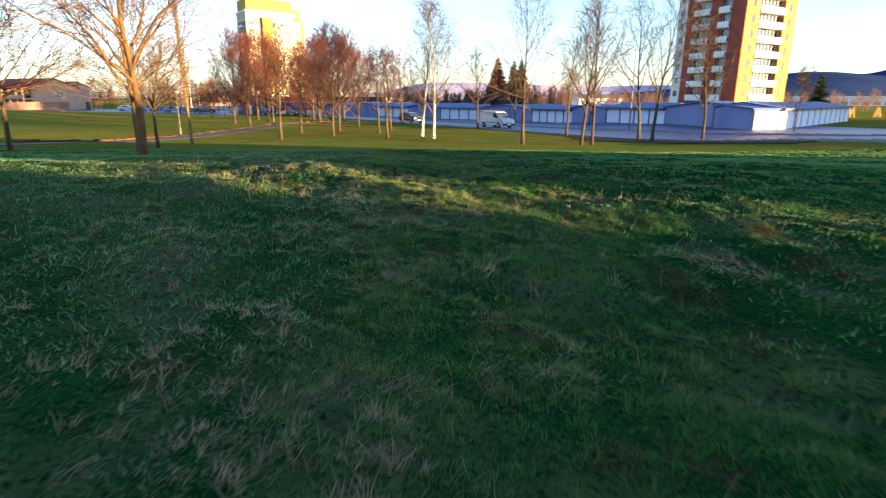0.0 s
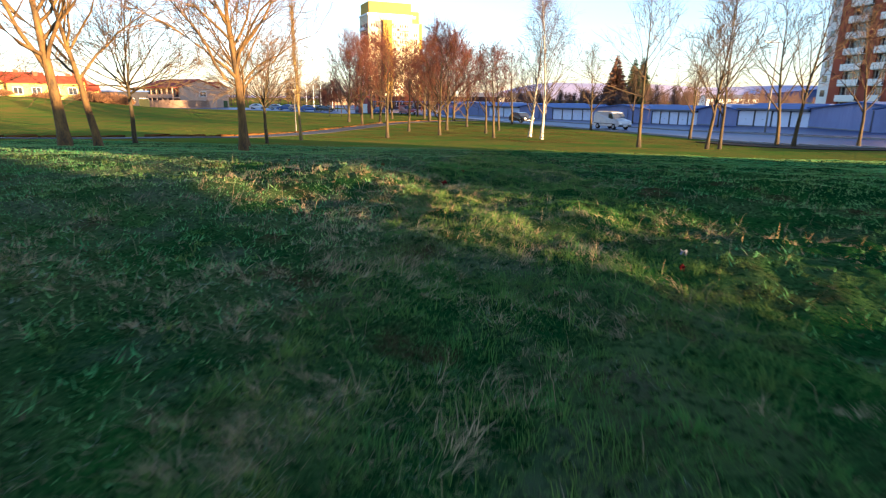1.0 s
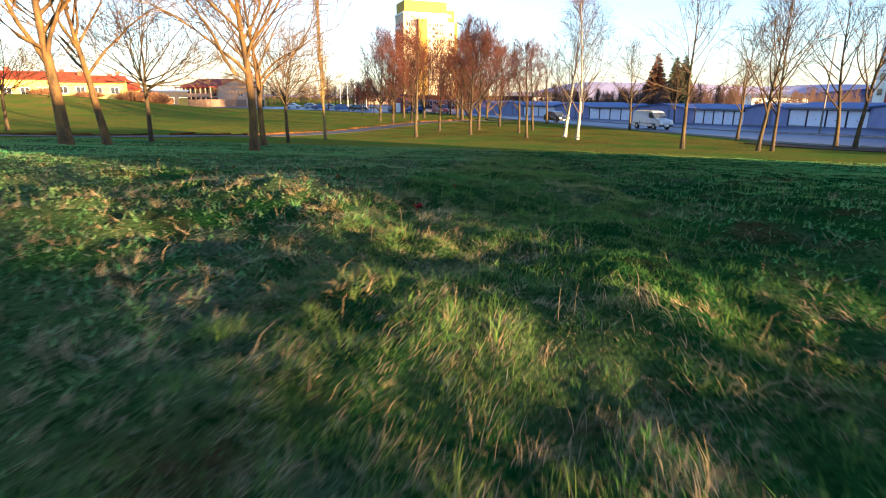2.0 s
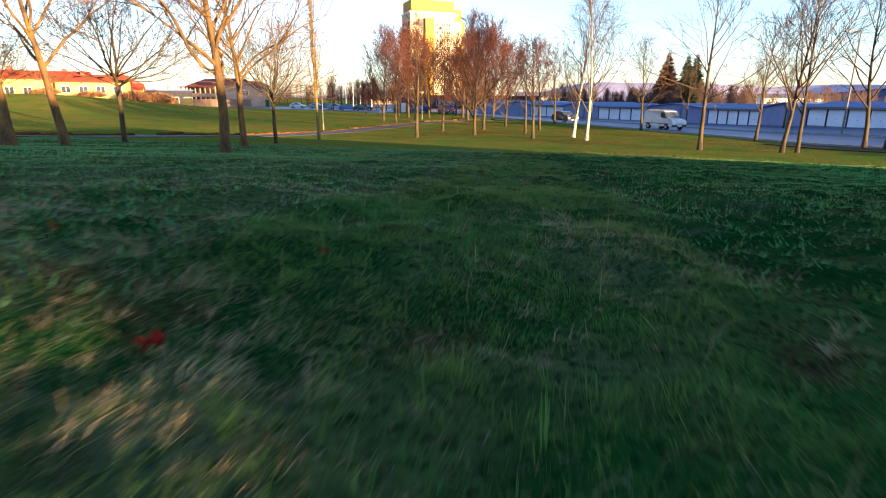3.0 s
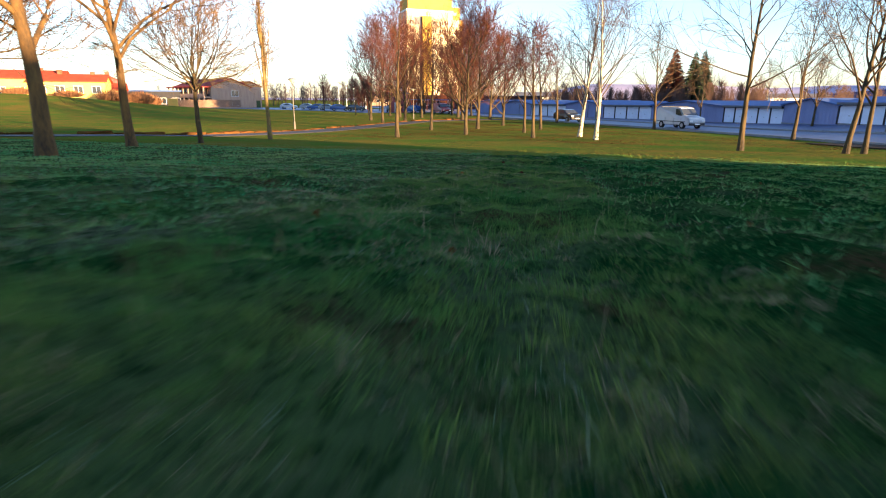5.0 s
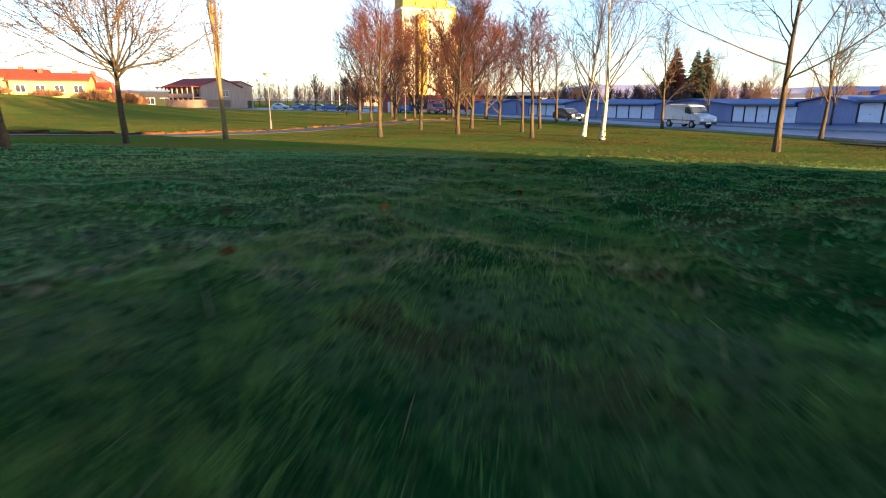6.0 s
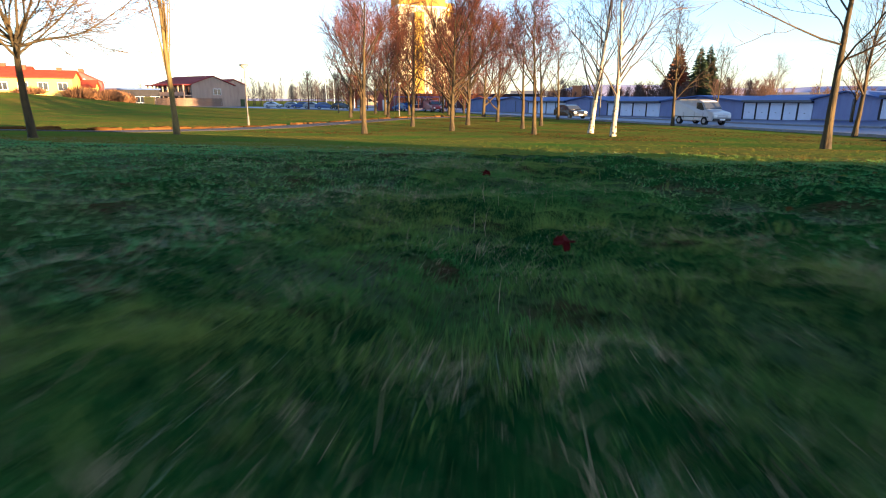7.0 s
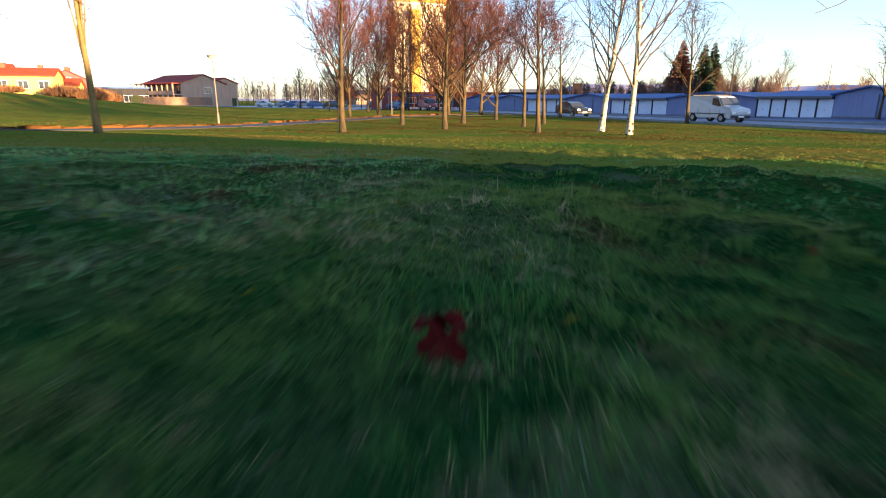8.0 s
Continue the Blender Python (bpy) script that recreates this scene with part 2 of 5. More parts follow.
def thing(name, m, label, category, group="", kind=""):
    ob = new(name)
    ob.empty_display_size = 0.3
    ob.matrix_world = m
    return tagged(ob, label, category, group, kind)


def box(bm, x0, y0, z0, x1, y1, z1, bevel=0.0):
    r = bmesh.ops.create_cube(bm, size=1.0)
    vs = r["verts"]
    bmesh.ops.scale(bm, vec=(x1 - x0, y1 - y0, z1 - z0), verts=vs)
    bmesh.ops.translate(bm, vec=((x0 + x1) / 2, (y0 + y1) / 2, (z0 + z1) / 2), verts=vs)
    if bevel:
        edges = list({e for v in vs for e in v.link_edges})
        bmesh.ops.bevel(bm, geom=edges, offset=bevel, segments=1, affect="EDGES")
    return bm


def boxes(*specs, bevel=0.0):
    bm = bmesh.new()
    for b in specs:
        box(bm, *b, bevel=bevel)
    return bm


def prism(bm, profile, x0, x1, axis="x"):
    """A closed profile of (a, z) pushed along x (a is y) or along y (a is x)."""
    def put(t, a, z):
        return bm.verts.new((t, a, z) if axis == "x" else (a, t, z))
    A, B = [put(x0, a, z) for a, z in profile], [put(x1, a, z) for a, z in profile]
    n = len(profile)
    bm.faces.new(A), bm.faces.new(B[::-1])
    for i in range(n):
        bm.faces.new((A[i], B[i], B[(i + 1) % n], A[(i + 1) % n]))
    bmesh.ops.recalc_face_normals(bm, faces=bm.faces[:])
    return bm


def cone(bm, r0, r1, z0, z1, x=0, y=0, sides=12):
    a = [bm.verts.new((x + r0 * math.cos(2 * math.pi * i / sides), y + r0 * math.sin(2 * math.pi * i / sides), z0)) for i in range(sides)]
    b = [bm.verts.new((x + r1 * math.cos(2 * math.pi * i / sides), y + r1 * math.sin(2 * math.pi * i / sides), z1)) for i in range(sides)]
    for i in range(sides):
        j = (i + 1) % sides
        bm.faces.new((a[i], a[j], b[j], b[i]))
    bm.faces.new(a[::-1]), bm.faces.new(b)
    return bm


# ---- the lie of the land ----
PROFILE_Y = (-60, -10, 0, 4, 6.5, 8, 10, 12, 14, 16, 19.4, 21.2, 24, 29, 35, 40, 46, 52, 60, 100, 400)
PROFILE_Z = (0, 0, .02, .02, -.02, -.12, -.32, -.47, -.66, -.86, -1.2, -1.32, -1.45, -1.75, -2.0, -2.3, -2.48, -2.58, -2.62, -2.7, -2.7)
rng = np.random.default_rng(7)
WAVES = [(rng.uniform(0, 6.28), rng.uniform(0, 6.28), wl * rng.uniform(0.8, 1.25), amp) for wl, amp in ((0.11, .0030), (0.15, .0035), (0.21, .0042), (0.30, .005), (0.42, .006), (0.7, .008), (1.0, .009), (1.6, .010), (2.3, .012), (3.4, .011), (5.0, .012), (8, .015)) for _ in range(3)]


def ease(v):
    v = np.clip(v, 0, 1)
    return v * v * (3 - 2 * v)


def bumps(x, y):
    z = 0
    for turn, phase, wl, amp in WAVES:
        z = z + amp * np.sin((x * np.cos(turn) + y * np.sin(turn)) * 6.283 / wl + phase)
    return z


def ground_z(x, y):
    x, y = np.asarray(x, float), np.asarray(y, float)
    z = np.interp(y, PROFILE_Y, PROFILE_Z)
    z = z + 3.3 * np.exp(-((x + 107) ** 2 + (y - 87) ** 2) / 29 ** 2) * ease((-x - 20) / 40)
    z = z + .7 * ease((x - 12) / 20) * ease((y - 10) / 25)
    near = ease((x + 34) / 12) * ease((34 - x) / 14) * ease((34 - y) / 10) * ease((y + 30) / 10)
    return z + bumps(x, y) * near * (0.35 + 0.65 * np.exp(-(x / 4.5) ** 2))


def gz(x, y):
    return float(ground_z(x, y))


def axis(*stretches):
    out = []
    for a, b, step in stretches:
        out += list(np.arange(a, b, step))
    return np.array(out + [stretches[-1][1]])


xs = axis((-4000, -400, 400), (-400, -140, 20), (-140, -40, 4), (-40, -8, 0.8), (-8, -4.4, 0.16), (-4.4, 3, 0.05), (3, 8, 0.16), (8, 40, 0.8), (40, 120, 5), (120, 400, 20), (400, 4000, 400))
ys = axis((-800, -60, 100), (-60, -4, 2), (-4, 0, 0.11), (0, 26, 0.055), (26, 60, 0.6), (60, 130, 2.5), (130, 400, 15), (400, 5000, 400))
GX, GY = np.meshgrid(xs, ys)
GZ = ground_z(GX, GY)
nx, ny = len(xs), len(ys)
me = bpy.data.meshes.new("ground")
me.vertices.add(nx * ny)
me.vertices.foreach_set("co", np.stack([GX, GY, GZ], -1).astype(np.float32).ravel())
ii, jj = np.meshgrid(np.arange(nx - 1), np.arange(ny - 1))
a = (jj * nx + ii).ravel()
quads = np.stack([a, a + 1, a + nx + 1, a + nx], -1).astype(np.int32)
me.loops.add(quads.size)
me.loops.foreach_set("vertex_index", quads.ravel())
me.polygons.add(len(quads))
me.polygons.foreach_set("loop_start", np.arange(0, quads.size, 4, dtype=np.int32))
me.update(calc_edges=True)
me.polygons.foreach_set("use_smooth", np.ones(len(quads), bool))
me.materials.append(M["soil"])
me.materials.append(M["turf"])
# bright turf beyond the slope stands in for the sunlit lawn
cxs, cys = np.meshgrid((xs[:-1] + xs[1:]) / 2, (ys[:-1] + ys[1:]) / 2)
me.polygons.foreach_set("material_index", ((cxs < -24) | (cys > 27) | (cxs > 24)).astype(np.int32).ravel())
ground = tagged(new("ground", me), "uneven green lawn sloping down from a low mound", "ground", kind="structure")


def along(points, step=1.5):
    """Points evenly spaced on a smooth line through the given ones, with the way to its right."""
    P = [Vector((*p, 0)) for p in points]
    P = [P[0] * 2 - P[1]] + P + [P[-1] * 2 - P[-2]]
    line = []
    for i in range(1, len(P) - 2):
        n = max(2, int((P[i + 1] - P[i]).length / step))
        for k in range(n):
            t = k / n
            line.append(0.5 * (2 * P[i] + (P[i + 1] - P[i - 1]) * t + (2 * P[i - 1] - 5 * P[i] + 4 * P[i + 1] - P[i + 2]) * t * t + (3 * P[i] - P[i - 1] - 3 * P[i + 1] + P[i + 2]) * t ** 3))
    line.append(P[-2])
    out = []
    for i, p in enumerate(line):
        d = (line[min(i + 1, len(line) - 1)] - line[max(i - 1, 0)]).normalized()
        out.append((p, Vector((d.y, -d.x, 0))))
    return out


def ribbon(name, line, left, right, up, mat, label, category, strips=4, depth=0.0):
    """A paved strip that follows the ground."""
    bm = bmesh.new()
    rows = []
    for p, r in line:
        row = []
        for k in range(strips + 1):
            q = p + r * (left + (right - left) * k / strips)
            row.append(bm.verts.new((q.x, q.y, gz(q.x, q.y) + up)))
        rows.append(row)
    for a, b in zip(rows, rows[1:]):
        for k in range(strips):
            bm.faces.new((a[k], a[k + 1], b[k + 1], b[k]))
    if depth:
        r = bmesh.ops.extrude_face_region(bm, geom=bm.faces[:])
        bmesh.ops.translate(bm, vec=(0, 0, -depth), verts=[v for v in r["geom"] if isinstance(v, bmesh.types.BMVert)])
    bmesh.ops.recalc_face_normals(bm, faces=bm.faces[:])
    return tagged(mesh_object(name, bm, mat), label, category, kind="structure")


ROAD = along([(60, -20), (37, 18), (24.6, 40.4), (19.6, 49.4), (15.1, 59.4), (10.3, 66.9), (3.3, 77.4), (-9.8, 96.4), (-24, 118), (-55, 165), (-110, 240)], 3.0)
ribbon("road", ROAD, -4.2, 4.2, 0.035, M["asphalt"], "worn asphalt street beside the park, sky blue put into its grey", "road", depth=0.1)
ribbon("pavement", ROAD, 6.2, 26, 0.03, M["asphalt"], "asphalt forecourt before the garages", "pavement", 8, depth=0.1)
ribbon("far_verge", [q for q in ROAD if 30 < q[0].y < 130], 4.5, 6.1, 0.055, M["dark_ground"], "narrow dark strip along the forecourt", "soil", depth=0.05)
# shadow beside the kerb laid down as a dark ribbon
ribbon("bare_verge", [q for q in ROAD if 36 < q[0].y < 56], -7.2, -4.5, 0.055, M["dark_ground"], "dark strip beside the kerb, shadow put into its colour", "soil", depth=0.05)
FOOTPATH = along([(-60, 12), (-44, 16), (-34, 21.5), (-27, 29), (-24, 37), (-22.8, 46), (-22.2, 54), (-22, 66), (-21.5, 77), (-17, 87), (-10, 94)], 1.5)
ribbon("footpath", FOOTPATH, -1.3, 1.3, 0.03, M["path"], "narrow grey gravel footpath across the lawn", "path", depth=0.08)
ribbon("parking_lot", along([(-135, 148), (-95, 150), (-58, 142), (-38, 128)], 6), -16, 14, 0.06, M["asphalt"], "wide asphalt parking lot", "pavement", 6, depth=0.1)


def kerb(line, off, name, label, step=1):
    root = thing(name, Matrix(), label, "kerb", kind="structure")
    bm = boxes((-0.09, -0.5, -0.1, 0.09, 0.5, 0.13), bevel=0.02)
    me = bpy.data.meshes.new("kerb_stone")
    bm.to_mesh(me)
    bm.free()
    me.materials.append(M["kerb"])
    for (p, r), (p2, r2) in zip(line, line[1:]):
        if not (-40 < p.x < 40 and 25 < p.y < 125):
            continue
        a, b = p + r * off, p2 + r2 * off
        n = max(1, round((b - a).length / 1.5))
        for k in range(n):
            c = a.lerp(b, (k + 0.5) / n)
            ob = new("kerb_stone", me)
            ob.parent = root
            ob.matrix_world = Matrix.Translation((c.x, c.y, gz(c.x, c.y) + 0.04)) @ Matrix.Rotation(math.atan2((b - a).y, (b - a).x) - math.pi / 2, 4, "Z") @ Matrix.Diagonal((1, (b - a).length / n * 0.985, 1, 1))


kerb(ROAD, -4.3, "near_kerb", "grey stone kerb between street and grass")
kerb(ROAD, 4.3, "far_kerb", "grey stone kerb along the far verge")


# ---- trees ----
def tube(V, Fc, pts, radii, sides):
    base = len(V)
    n = len(pts)
    for i, (p, r) in enumerate(zip(pts, radii)):
        d = (pts[min(i + 1, n - 1)] - pts[max(i - 1, 0)]).normalized()
        u = d.orthogonal().normalized()
        w = d.cross(u)
        for k in range(sides):
            a = 2 * math.pi * k / sides
            q = p + (u * math.cos(a) + w * math.sin(a)) * r
            V.append((q.x, q.y, q.z))
    for i in range(n - 1):
        for k in range(sides):
            k2 = (k + 1) % sides
            Fc.append((base + i * sides + k, base + i * sides + k2, base + (i + 1) * sides + k2, base + (i + 1) * sides + k))


def grow(R, p, d, length, up, wander, n):
    """A wandering shoot from p along d; up: how strongly it turns upwards."""
    pts = [p.copy()]
    d = d.normalized()
    for i in range(n):
        d = (d + Vector((R.uniform(-1, 1), R.uniform(-1, 1), R.uniform(-1, 1))) * wander + Vector((0, 0, up))).normalized()
        pts.append(pts[-1] + d * (length / n))
    return pts


def on_line(pts, t):
    f = t * (len(pts) - 1)
    i = min(int(f), len(pts) - 2)
    return pts[i].lerp(pts[i + 1], f - i), (pts[i + 1] - pts[i]).normalized()


def side_way(R, d, angle):
    o = d.orthogonal().normalized()
    o.rotate(Matrix.Rotation(R.uniform(0, 6.283), 3, d))
    return (d * math.cos(angle) + o * math.sin(angle)).normalized()


def tree(name, x, y, height, r, label, seed, bark="bark", limb="limb", twig="twig", fork=0.3, limbs=9, limb_len=0.5, spread=0.8, up=0.10, subs=8, twigs=7,
         twig_len=0.16, lean=(0, 0), stems=1, wander=0.10, droop=0.0, category="bare tree", group="bare trees in the park", fine=0.006, thin=0.62, burst=0.0, sub_len=0.5, low=1.0):
    """A leafless tree: trunk, limbs, and the twigs of each limb."""
    R = random.Random(seed)
    root = thing(name, Matrix.Translation((x, y, gz(x, y) - 0.05)), label, category, group)
    V, Fc = [], []
    leaders = []
    for s in range(stems):
        d0 = Vector((lean[0], lean[1], 1)) if stems == 1 else Vector((lean[0] + (s - (stems - 1) / 2) * 0.22, lean[1] + R.uniform(-.1, .1), 1))
        h = height * (0.86 if s == 0 else 0.74)
        if burst:
            h = height * (fork + burst)
        pts = grow(R, Vector((0, 0, 0)), d0, h, 0.02 if lean[0] else 0.06, wander * 0.26, 14)
        rad = []
        for i in range(15):
            t = i / 14
            rad.append(max(0.012, r * (1 - (0.4 if burst else 0.93) * t ** 0.8) + (r * 0.22 * (1 - t * 16) ** 2 if t < 1 / 16 else 0)))
        tube(V, Fc, pts, rad, 10)
        leaders.append((pts, rad))
    trunk = raw("trunk", V, Fc, M[bark], root, True)
    if bark == "birch":
        bm = bmesh.new()
        for _ in range(60):
            t = R.random() ** 1.4 * 0.6
            p, d = on_line(leaders[0][0], t)
            rr = r * (1 - 0.93 * t ** 0.8) + 0.004 + (r * 0.3 * max(0, 1 - t * 16) ** 2)
            a0, wd, hh = R.uniform(0, 6.28), R.uniform(0.25, 0.9), R.uniform(0.02, 0.10) * (1.6 if t < .12 else 1)
            ring = []
            for k in range(4):
                a = a0 + wd * (k / 3 - .5)
                o = Vector((math.cos(a), math.sin(a), 0)) * (rr + 0.006)
                e = hh * (0.3 if k in (0, 3) else 1)
                ring.append((bm.verts.new(p + o + Vector((0, 0, -e / 2))), bm.verts.new(p + o + Vector((0, 0, e / 2)))))
            for q, w in zip(ring, ring[1:]):
                bm.faces.new((q[0], w[0], w[1], q[1]))
        tagged(part("bark_marks", bm, M["birch_mark"], trunk, "black bark marks"), kind="stuff")
    for i in range(limbs):
        pts, rad = leaders[i % stems]
        t = fork + (1 - fork) * (i + R.uniform(0.1, 0.9)) / limbs
        t = min(t, 0.97)
        if burst:
            t = 1 - burst / (fork + burst) * R.random() * (0.0 if i % 3 == 0 else 1.0)
        p, d = on_line(pts, t)
        rl = max(0.014, rad[min(int(t * 14), 14)] * thin)
        ang = spread * R.uniform(0.75, 1.2) * (1 - 0.35 * (t - fork) / (1 - fork))
        ll = height * limb_len * (1 - 0.62 * (t - fork) / (1 - fork)) * R.uniform(0.8, 1.15)
        way = side_way(R, d, ang)
        if burst:
            ang, rl, ll = spread * (0.25 + 0.95 * (i + R.random()) / limbs), r * thin * R.uniform(0.6, 1.1), height * limb_len * R.uniform(0.85, 1.15)
            way = Vector((math.sin(ang) * math.cos(i * 2.4 + R.uniform(-.4, .4)), math.sin(ang) * math.sin(i * 2.4 + R.uniform(-.4, .4)), math.cos(ang)))
        elif i < 4 and low > 1:
            ll, way = ll * low, side_way(R, d, 1.25)
        lp = grow(R, p, way, ll, up, wander, 8)
        V, Fc = [], []
        tube(V, Fc, lp, [rl * (1 - 0.88 * k / 8) + 0.003 for k in range(9)], 6)
        TV, TF = [], []
        for s in range(subs):
            ts = 0.22 + 0.78 * (s + R.random()) / subs
            q, e = on_line(lp, min(ts, 0.98))
            sl = ll * sub_len * (1.15 - ts * 0.6) * R.uniform(0.7, 1.2)
            sp = grow(R, q, side_way(R, e, R.uniform(0.5, 0.95)), sl, up * 0.9, wander * 1.2, 5)
            tube(V if s % 2 == 0 else TV, Fc if s % 2 == 0 else TF, sp, [max(fine, rl * 0.34 * (1 - 0.85 * k / 5)) for k in range(6)], 4)
            for w in range(twigs):
                tw = 0.15 + 0.85 * (w + R.random()) / twigs
                q2, e2 = on_line(sp, min(tw, 0.99))
                tl = height * twig_len * R.uniform(0.45, 1.0)
                wp = grow(R, q2, side_way(R, e2, R.uniform(0.35, 0.9)), tl, up * 1.3 - droop * 1.4, wander * 1.6, 2)
                tube(TV, TF, wp, [fine, fine * 0.75, fine * 0.35], 3)
                if twigs > 5 and w % 2 == 0:
                    q3, e3 = on_line(wp, R.uniform(0.3, 0.7))
                    tube(TV, TF, grow(R, q3, side_way(R, e3, 0.6), tl * 0.5, up - droop, wander, 1), [fine * 0.7, fine * 0.35], 3)
        lo = raw("limb", V, Fc, M[limb], root, True)
        tagged(raw("twig", TV, TF, M[twig], lo), kind="stuff")
    return root


BIG = dict(bark="bark_gold", limb="bark_gold", twig="twig_gold", limbs=20, limb_len=0.56, spread=0.78, up=0.05, subs=10, twigs=6, thin=0.50, wander=0.24, fine=0.0095)
tree("tree", -14.5, 16.0, 9.5, 0.195, "large bare tree with pale bark and a forked crown", 11, fork=0.26, lean=(-0.10, 0.05), **BIG)
tree("tree", -16.0, 18.9, 9.0, 0.15, "leaning bare tree with pale bark", 12, fork=0.30, lean=(-0.18, 0.05), **BIG)
tree("tree", -10.4, 19.4, 9.5, 0.168, "large bare tree with a low fork and sunlit crown", 13, fork=0.22, lean=(0.05, 0), **BIG)
tree("tree", -13.05, 24.1, 9.0, 0.14, "tall bare tree with pale bark on the slope", 14, fork=0.25, lean=(-0.05, 0.0), **BIG)
ROUND = dict(thin=0.30, twig="twig_gold", bark="bark", limb="bark", limbs=21, limb_len=0.60, spread=1.32, up=0.05, subs=10, twigs=8, wander=0.20, fine=0.008, fork=0.34, burst=0.07)
tree("tree", -18.5, 23.7, 6.4, 0.115, "small bare tree with a wide rounded crown", 15, lean=(-0.06, 0), **ROUND)
tree("tree", -14.9, 29.2, 5.6, 0.105, "small bare tree with a low round crown", 16, **ROUND)
tree("tree", -40.7, 34.2, 7.0, 0.15, "bare tree beside the footpath", 17, **ROUND)
tree("columnar_tree", -15.8, 35.2, 11.5, 0.105, "slender columnar bare tree with pale bark", 18, bark="bark_column", limb="bark_column", twig="twig_gold", fork=0.16, limbs=44, limb_len=0.30, spread=0.15, up=0.10, thin=0.34,
     subs=6, twigs=5, twig_len=0.035, sub_len=0.16, lean=(-0.015, 0), wander=0.05)
UPRIGHT = dict(limbs=16, limb_len=0.46, spread=0.72, up=0.06, subs=8, thin=0.50, twigs=5, twig_len=0.10, fork=0.24, wander=0.17, fine=0.009)
for x, y, h, r, sd in ((5.8, 39.6, 10.5, .145, 21), (9.9, 39.4, 10.5, .13, 22), (10.8, 40.0, 9.5, .12, 23), (11.9, 54.0, 9.5, .14, 24), (15.9, 45.2, 11, .15, 25), (16.4, 43.6, 12, .15, 26), (19.6, 42.0, 9.0, .12, 27),
                       (4.1, 67.2, 9.0, .15, 28), (11.2, 90.0, 8.0, .13, 29), (19.4, 75.4, 7.0, .12, 30), (32.2, 51.5, 5.5, .07, 31)):
    tree("tree", x, y, h, r, "slim upright bare tree on the street verge", sd, **{**UPRIGHT, **({"low": 1.3, "spread": 0.85, "thin": 0.34} if sd == 21 else {})})
THIN = dict(twig="twig_red", limbs=13, limb_len=0.46, spread=0.75, up=0.05, subs=8, twigs=6, thin=0.45, twig_len=0.11, fork=0.24, wander=0.15, fine=0.010, bark="bark")
for x, y, h, r, sd in ((-13.2, 45.7, 8.6, .15, 41), (-6.5, 56.8, 8.0, .13, 42), (-4.8, 49.0, 7.6, .13, 43), (-5.9, 63.0, 8.5, .14, 44), (-5.9, 80, 10, .16, 45), (-14.6, 57.6, 9.0, .15, 46), (-41.5, 100.7, 6, .1, 47), (-39.7, 102, 6, .1, 48)):
    tree("tree", x, y, h, r, "young bare tree standing in the park", sd, **THIN)
RED = dict(thin=0.56, limbs=20, limb_len=0.62, spread=0.95, up=0.12, subs=9, twigs=8, twig_len=0.12, fork=0.12, wander=0.16, fine=0.0118, twig="twig_red", bark="bark")
for x, y, h, r, sd in ((-10.2, 52.2, 9.6, .15, 51), (-11.4, 61.5, 10.2, .17, 52), (-10.6, 70, 9.5, .16, 53), (-29.1, 78.3, 12.5, .2, 54), (-24.3, 70.5, 10.6, .17, 55), (-23.9, 76.7, 12, .19, 56), (-20, 90, 12.5, .24, 57), (-22.6, 97.4, 13, .24, 58),
                       (-18.5, 84, 12.5, .22, 59), (-15.6, 88, 12, .22, 60), (-31, 94, 13, .22, 61), (-35, 100, 13, .22, 62), (-27.1, 93, 12, .2, 63), (-26.5, 108, 11, .2, 64), (-33.5, 114, 11.5, .2, 65), (-22.5, 106, 10, .18, 66)):
    tree("tree", x, y, h * 0.93, r, "bare tree with a dense reddish-brown crown", sd, group="red-twigged trees", **RED)
BIRCH = dict(bark="birch", limb="birch_limb", twig="twig_birch", limbs=28, limb_len=0.40, spread=0.80, up=0.06, subs=7, twigs=5, thin=0.36, twig_len=0.11, fork=0.16, wander=0.16, droop=0.16, fine=0.008, category="birch", group="birches")
tree("birch", -0.75, 48.6, 12.5, 0.15, "white-barked birch with black bark marks", 71, lean=(0.02, 0), **BIRCH)
tree("birch", -1.95, 52.6, 12.0, 0.165, "leaning white birch forking low", 72, lean=(0.12, 0), **BIRCH)
tree("birch", 36.3, 165, 12.0, 0.2, "distant bare birch behind the garages", 73, **BIRCH)


def spruce(x, y, h, r, seed, mat, label):
    R = random.Random(seed)
    root = thing("spruce", Matrix.Translation((x, y, gz(x, y) - 0.05)), label, "spruce", "conifers behind the garages")
    part("trunk", cone(bmesh.new(), 0.22, 0.03, 0, h * 0.97), M["bark"], root)
    V, Fc = [], []
    levels = int(h * 4.6)
    for i in range(levels):
        t = 0.06 + 0.94 * i / levels
        L = r * (1 - t) ** 0.85 + 0.12
        for k in range(18):
            a = R.uniform(0, 6.283)
            d = Vector((math.cos(a), math.sin(a), 0))
            s = Vector((-d.y, d.x, 0))
            l = L * R.uniform(0.65, 1.15)
            p = Vector((0, 0, h * t + R.uniform(-.4, .4)))
            for m in range(5):
                c = p + d * l * (0.15 + 0.2 * m) + Vector((0, 0, -0.28 * l * (0.15 + 0.2 * m) + 0.12 * l * (m / 4) ** 2))
                w = 0.34 * l * (1 - 0.17 * m) * R.uniform(.7, 1.2)
                b = len(V)
                for q in (c, c + d * l * 0.30 + s * w + Vector((0, 0, -0.16 * l)), c + d * l * 0.33 + Vector((0, 0, 0.02)), c + d * l * 0.30 - s * w + Vector((0, 0, -0.16 * l))):
                    V.append(tuple(q))
                Fc += [(b, b + 1, b + 2), (b, b + 2, b + 3)]
    raw("crown", V, Fc, M[mat], root)
    return root


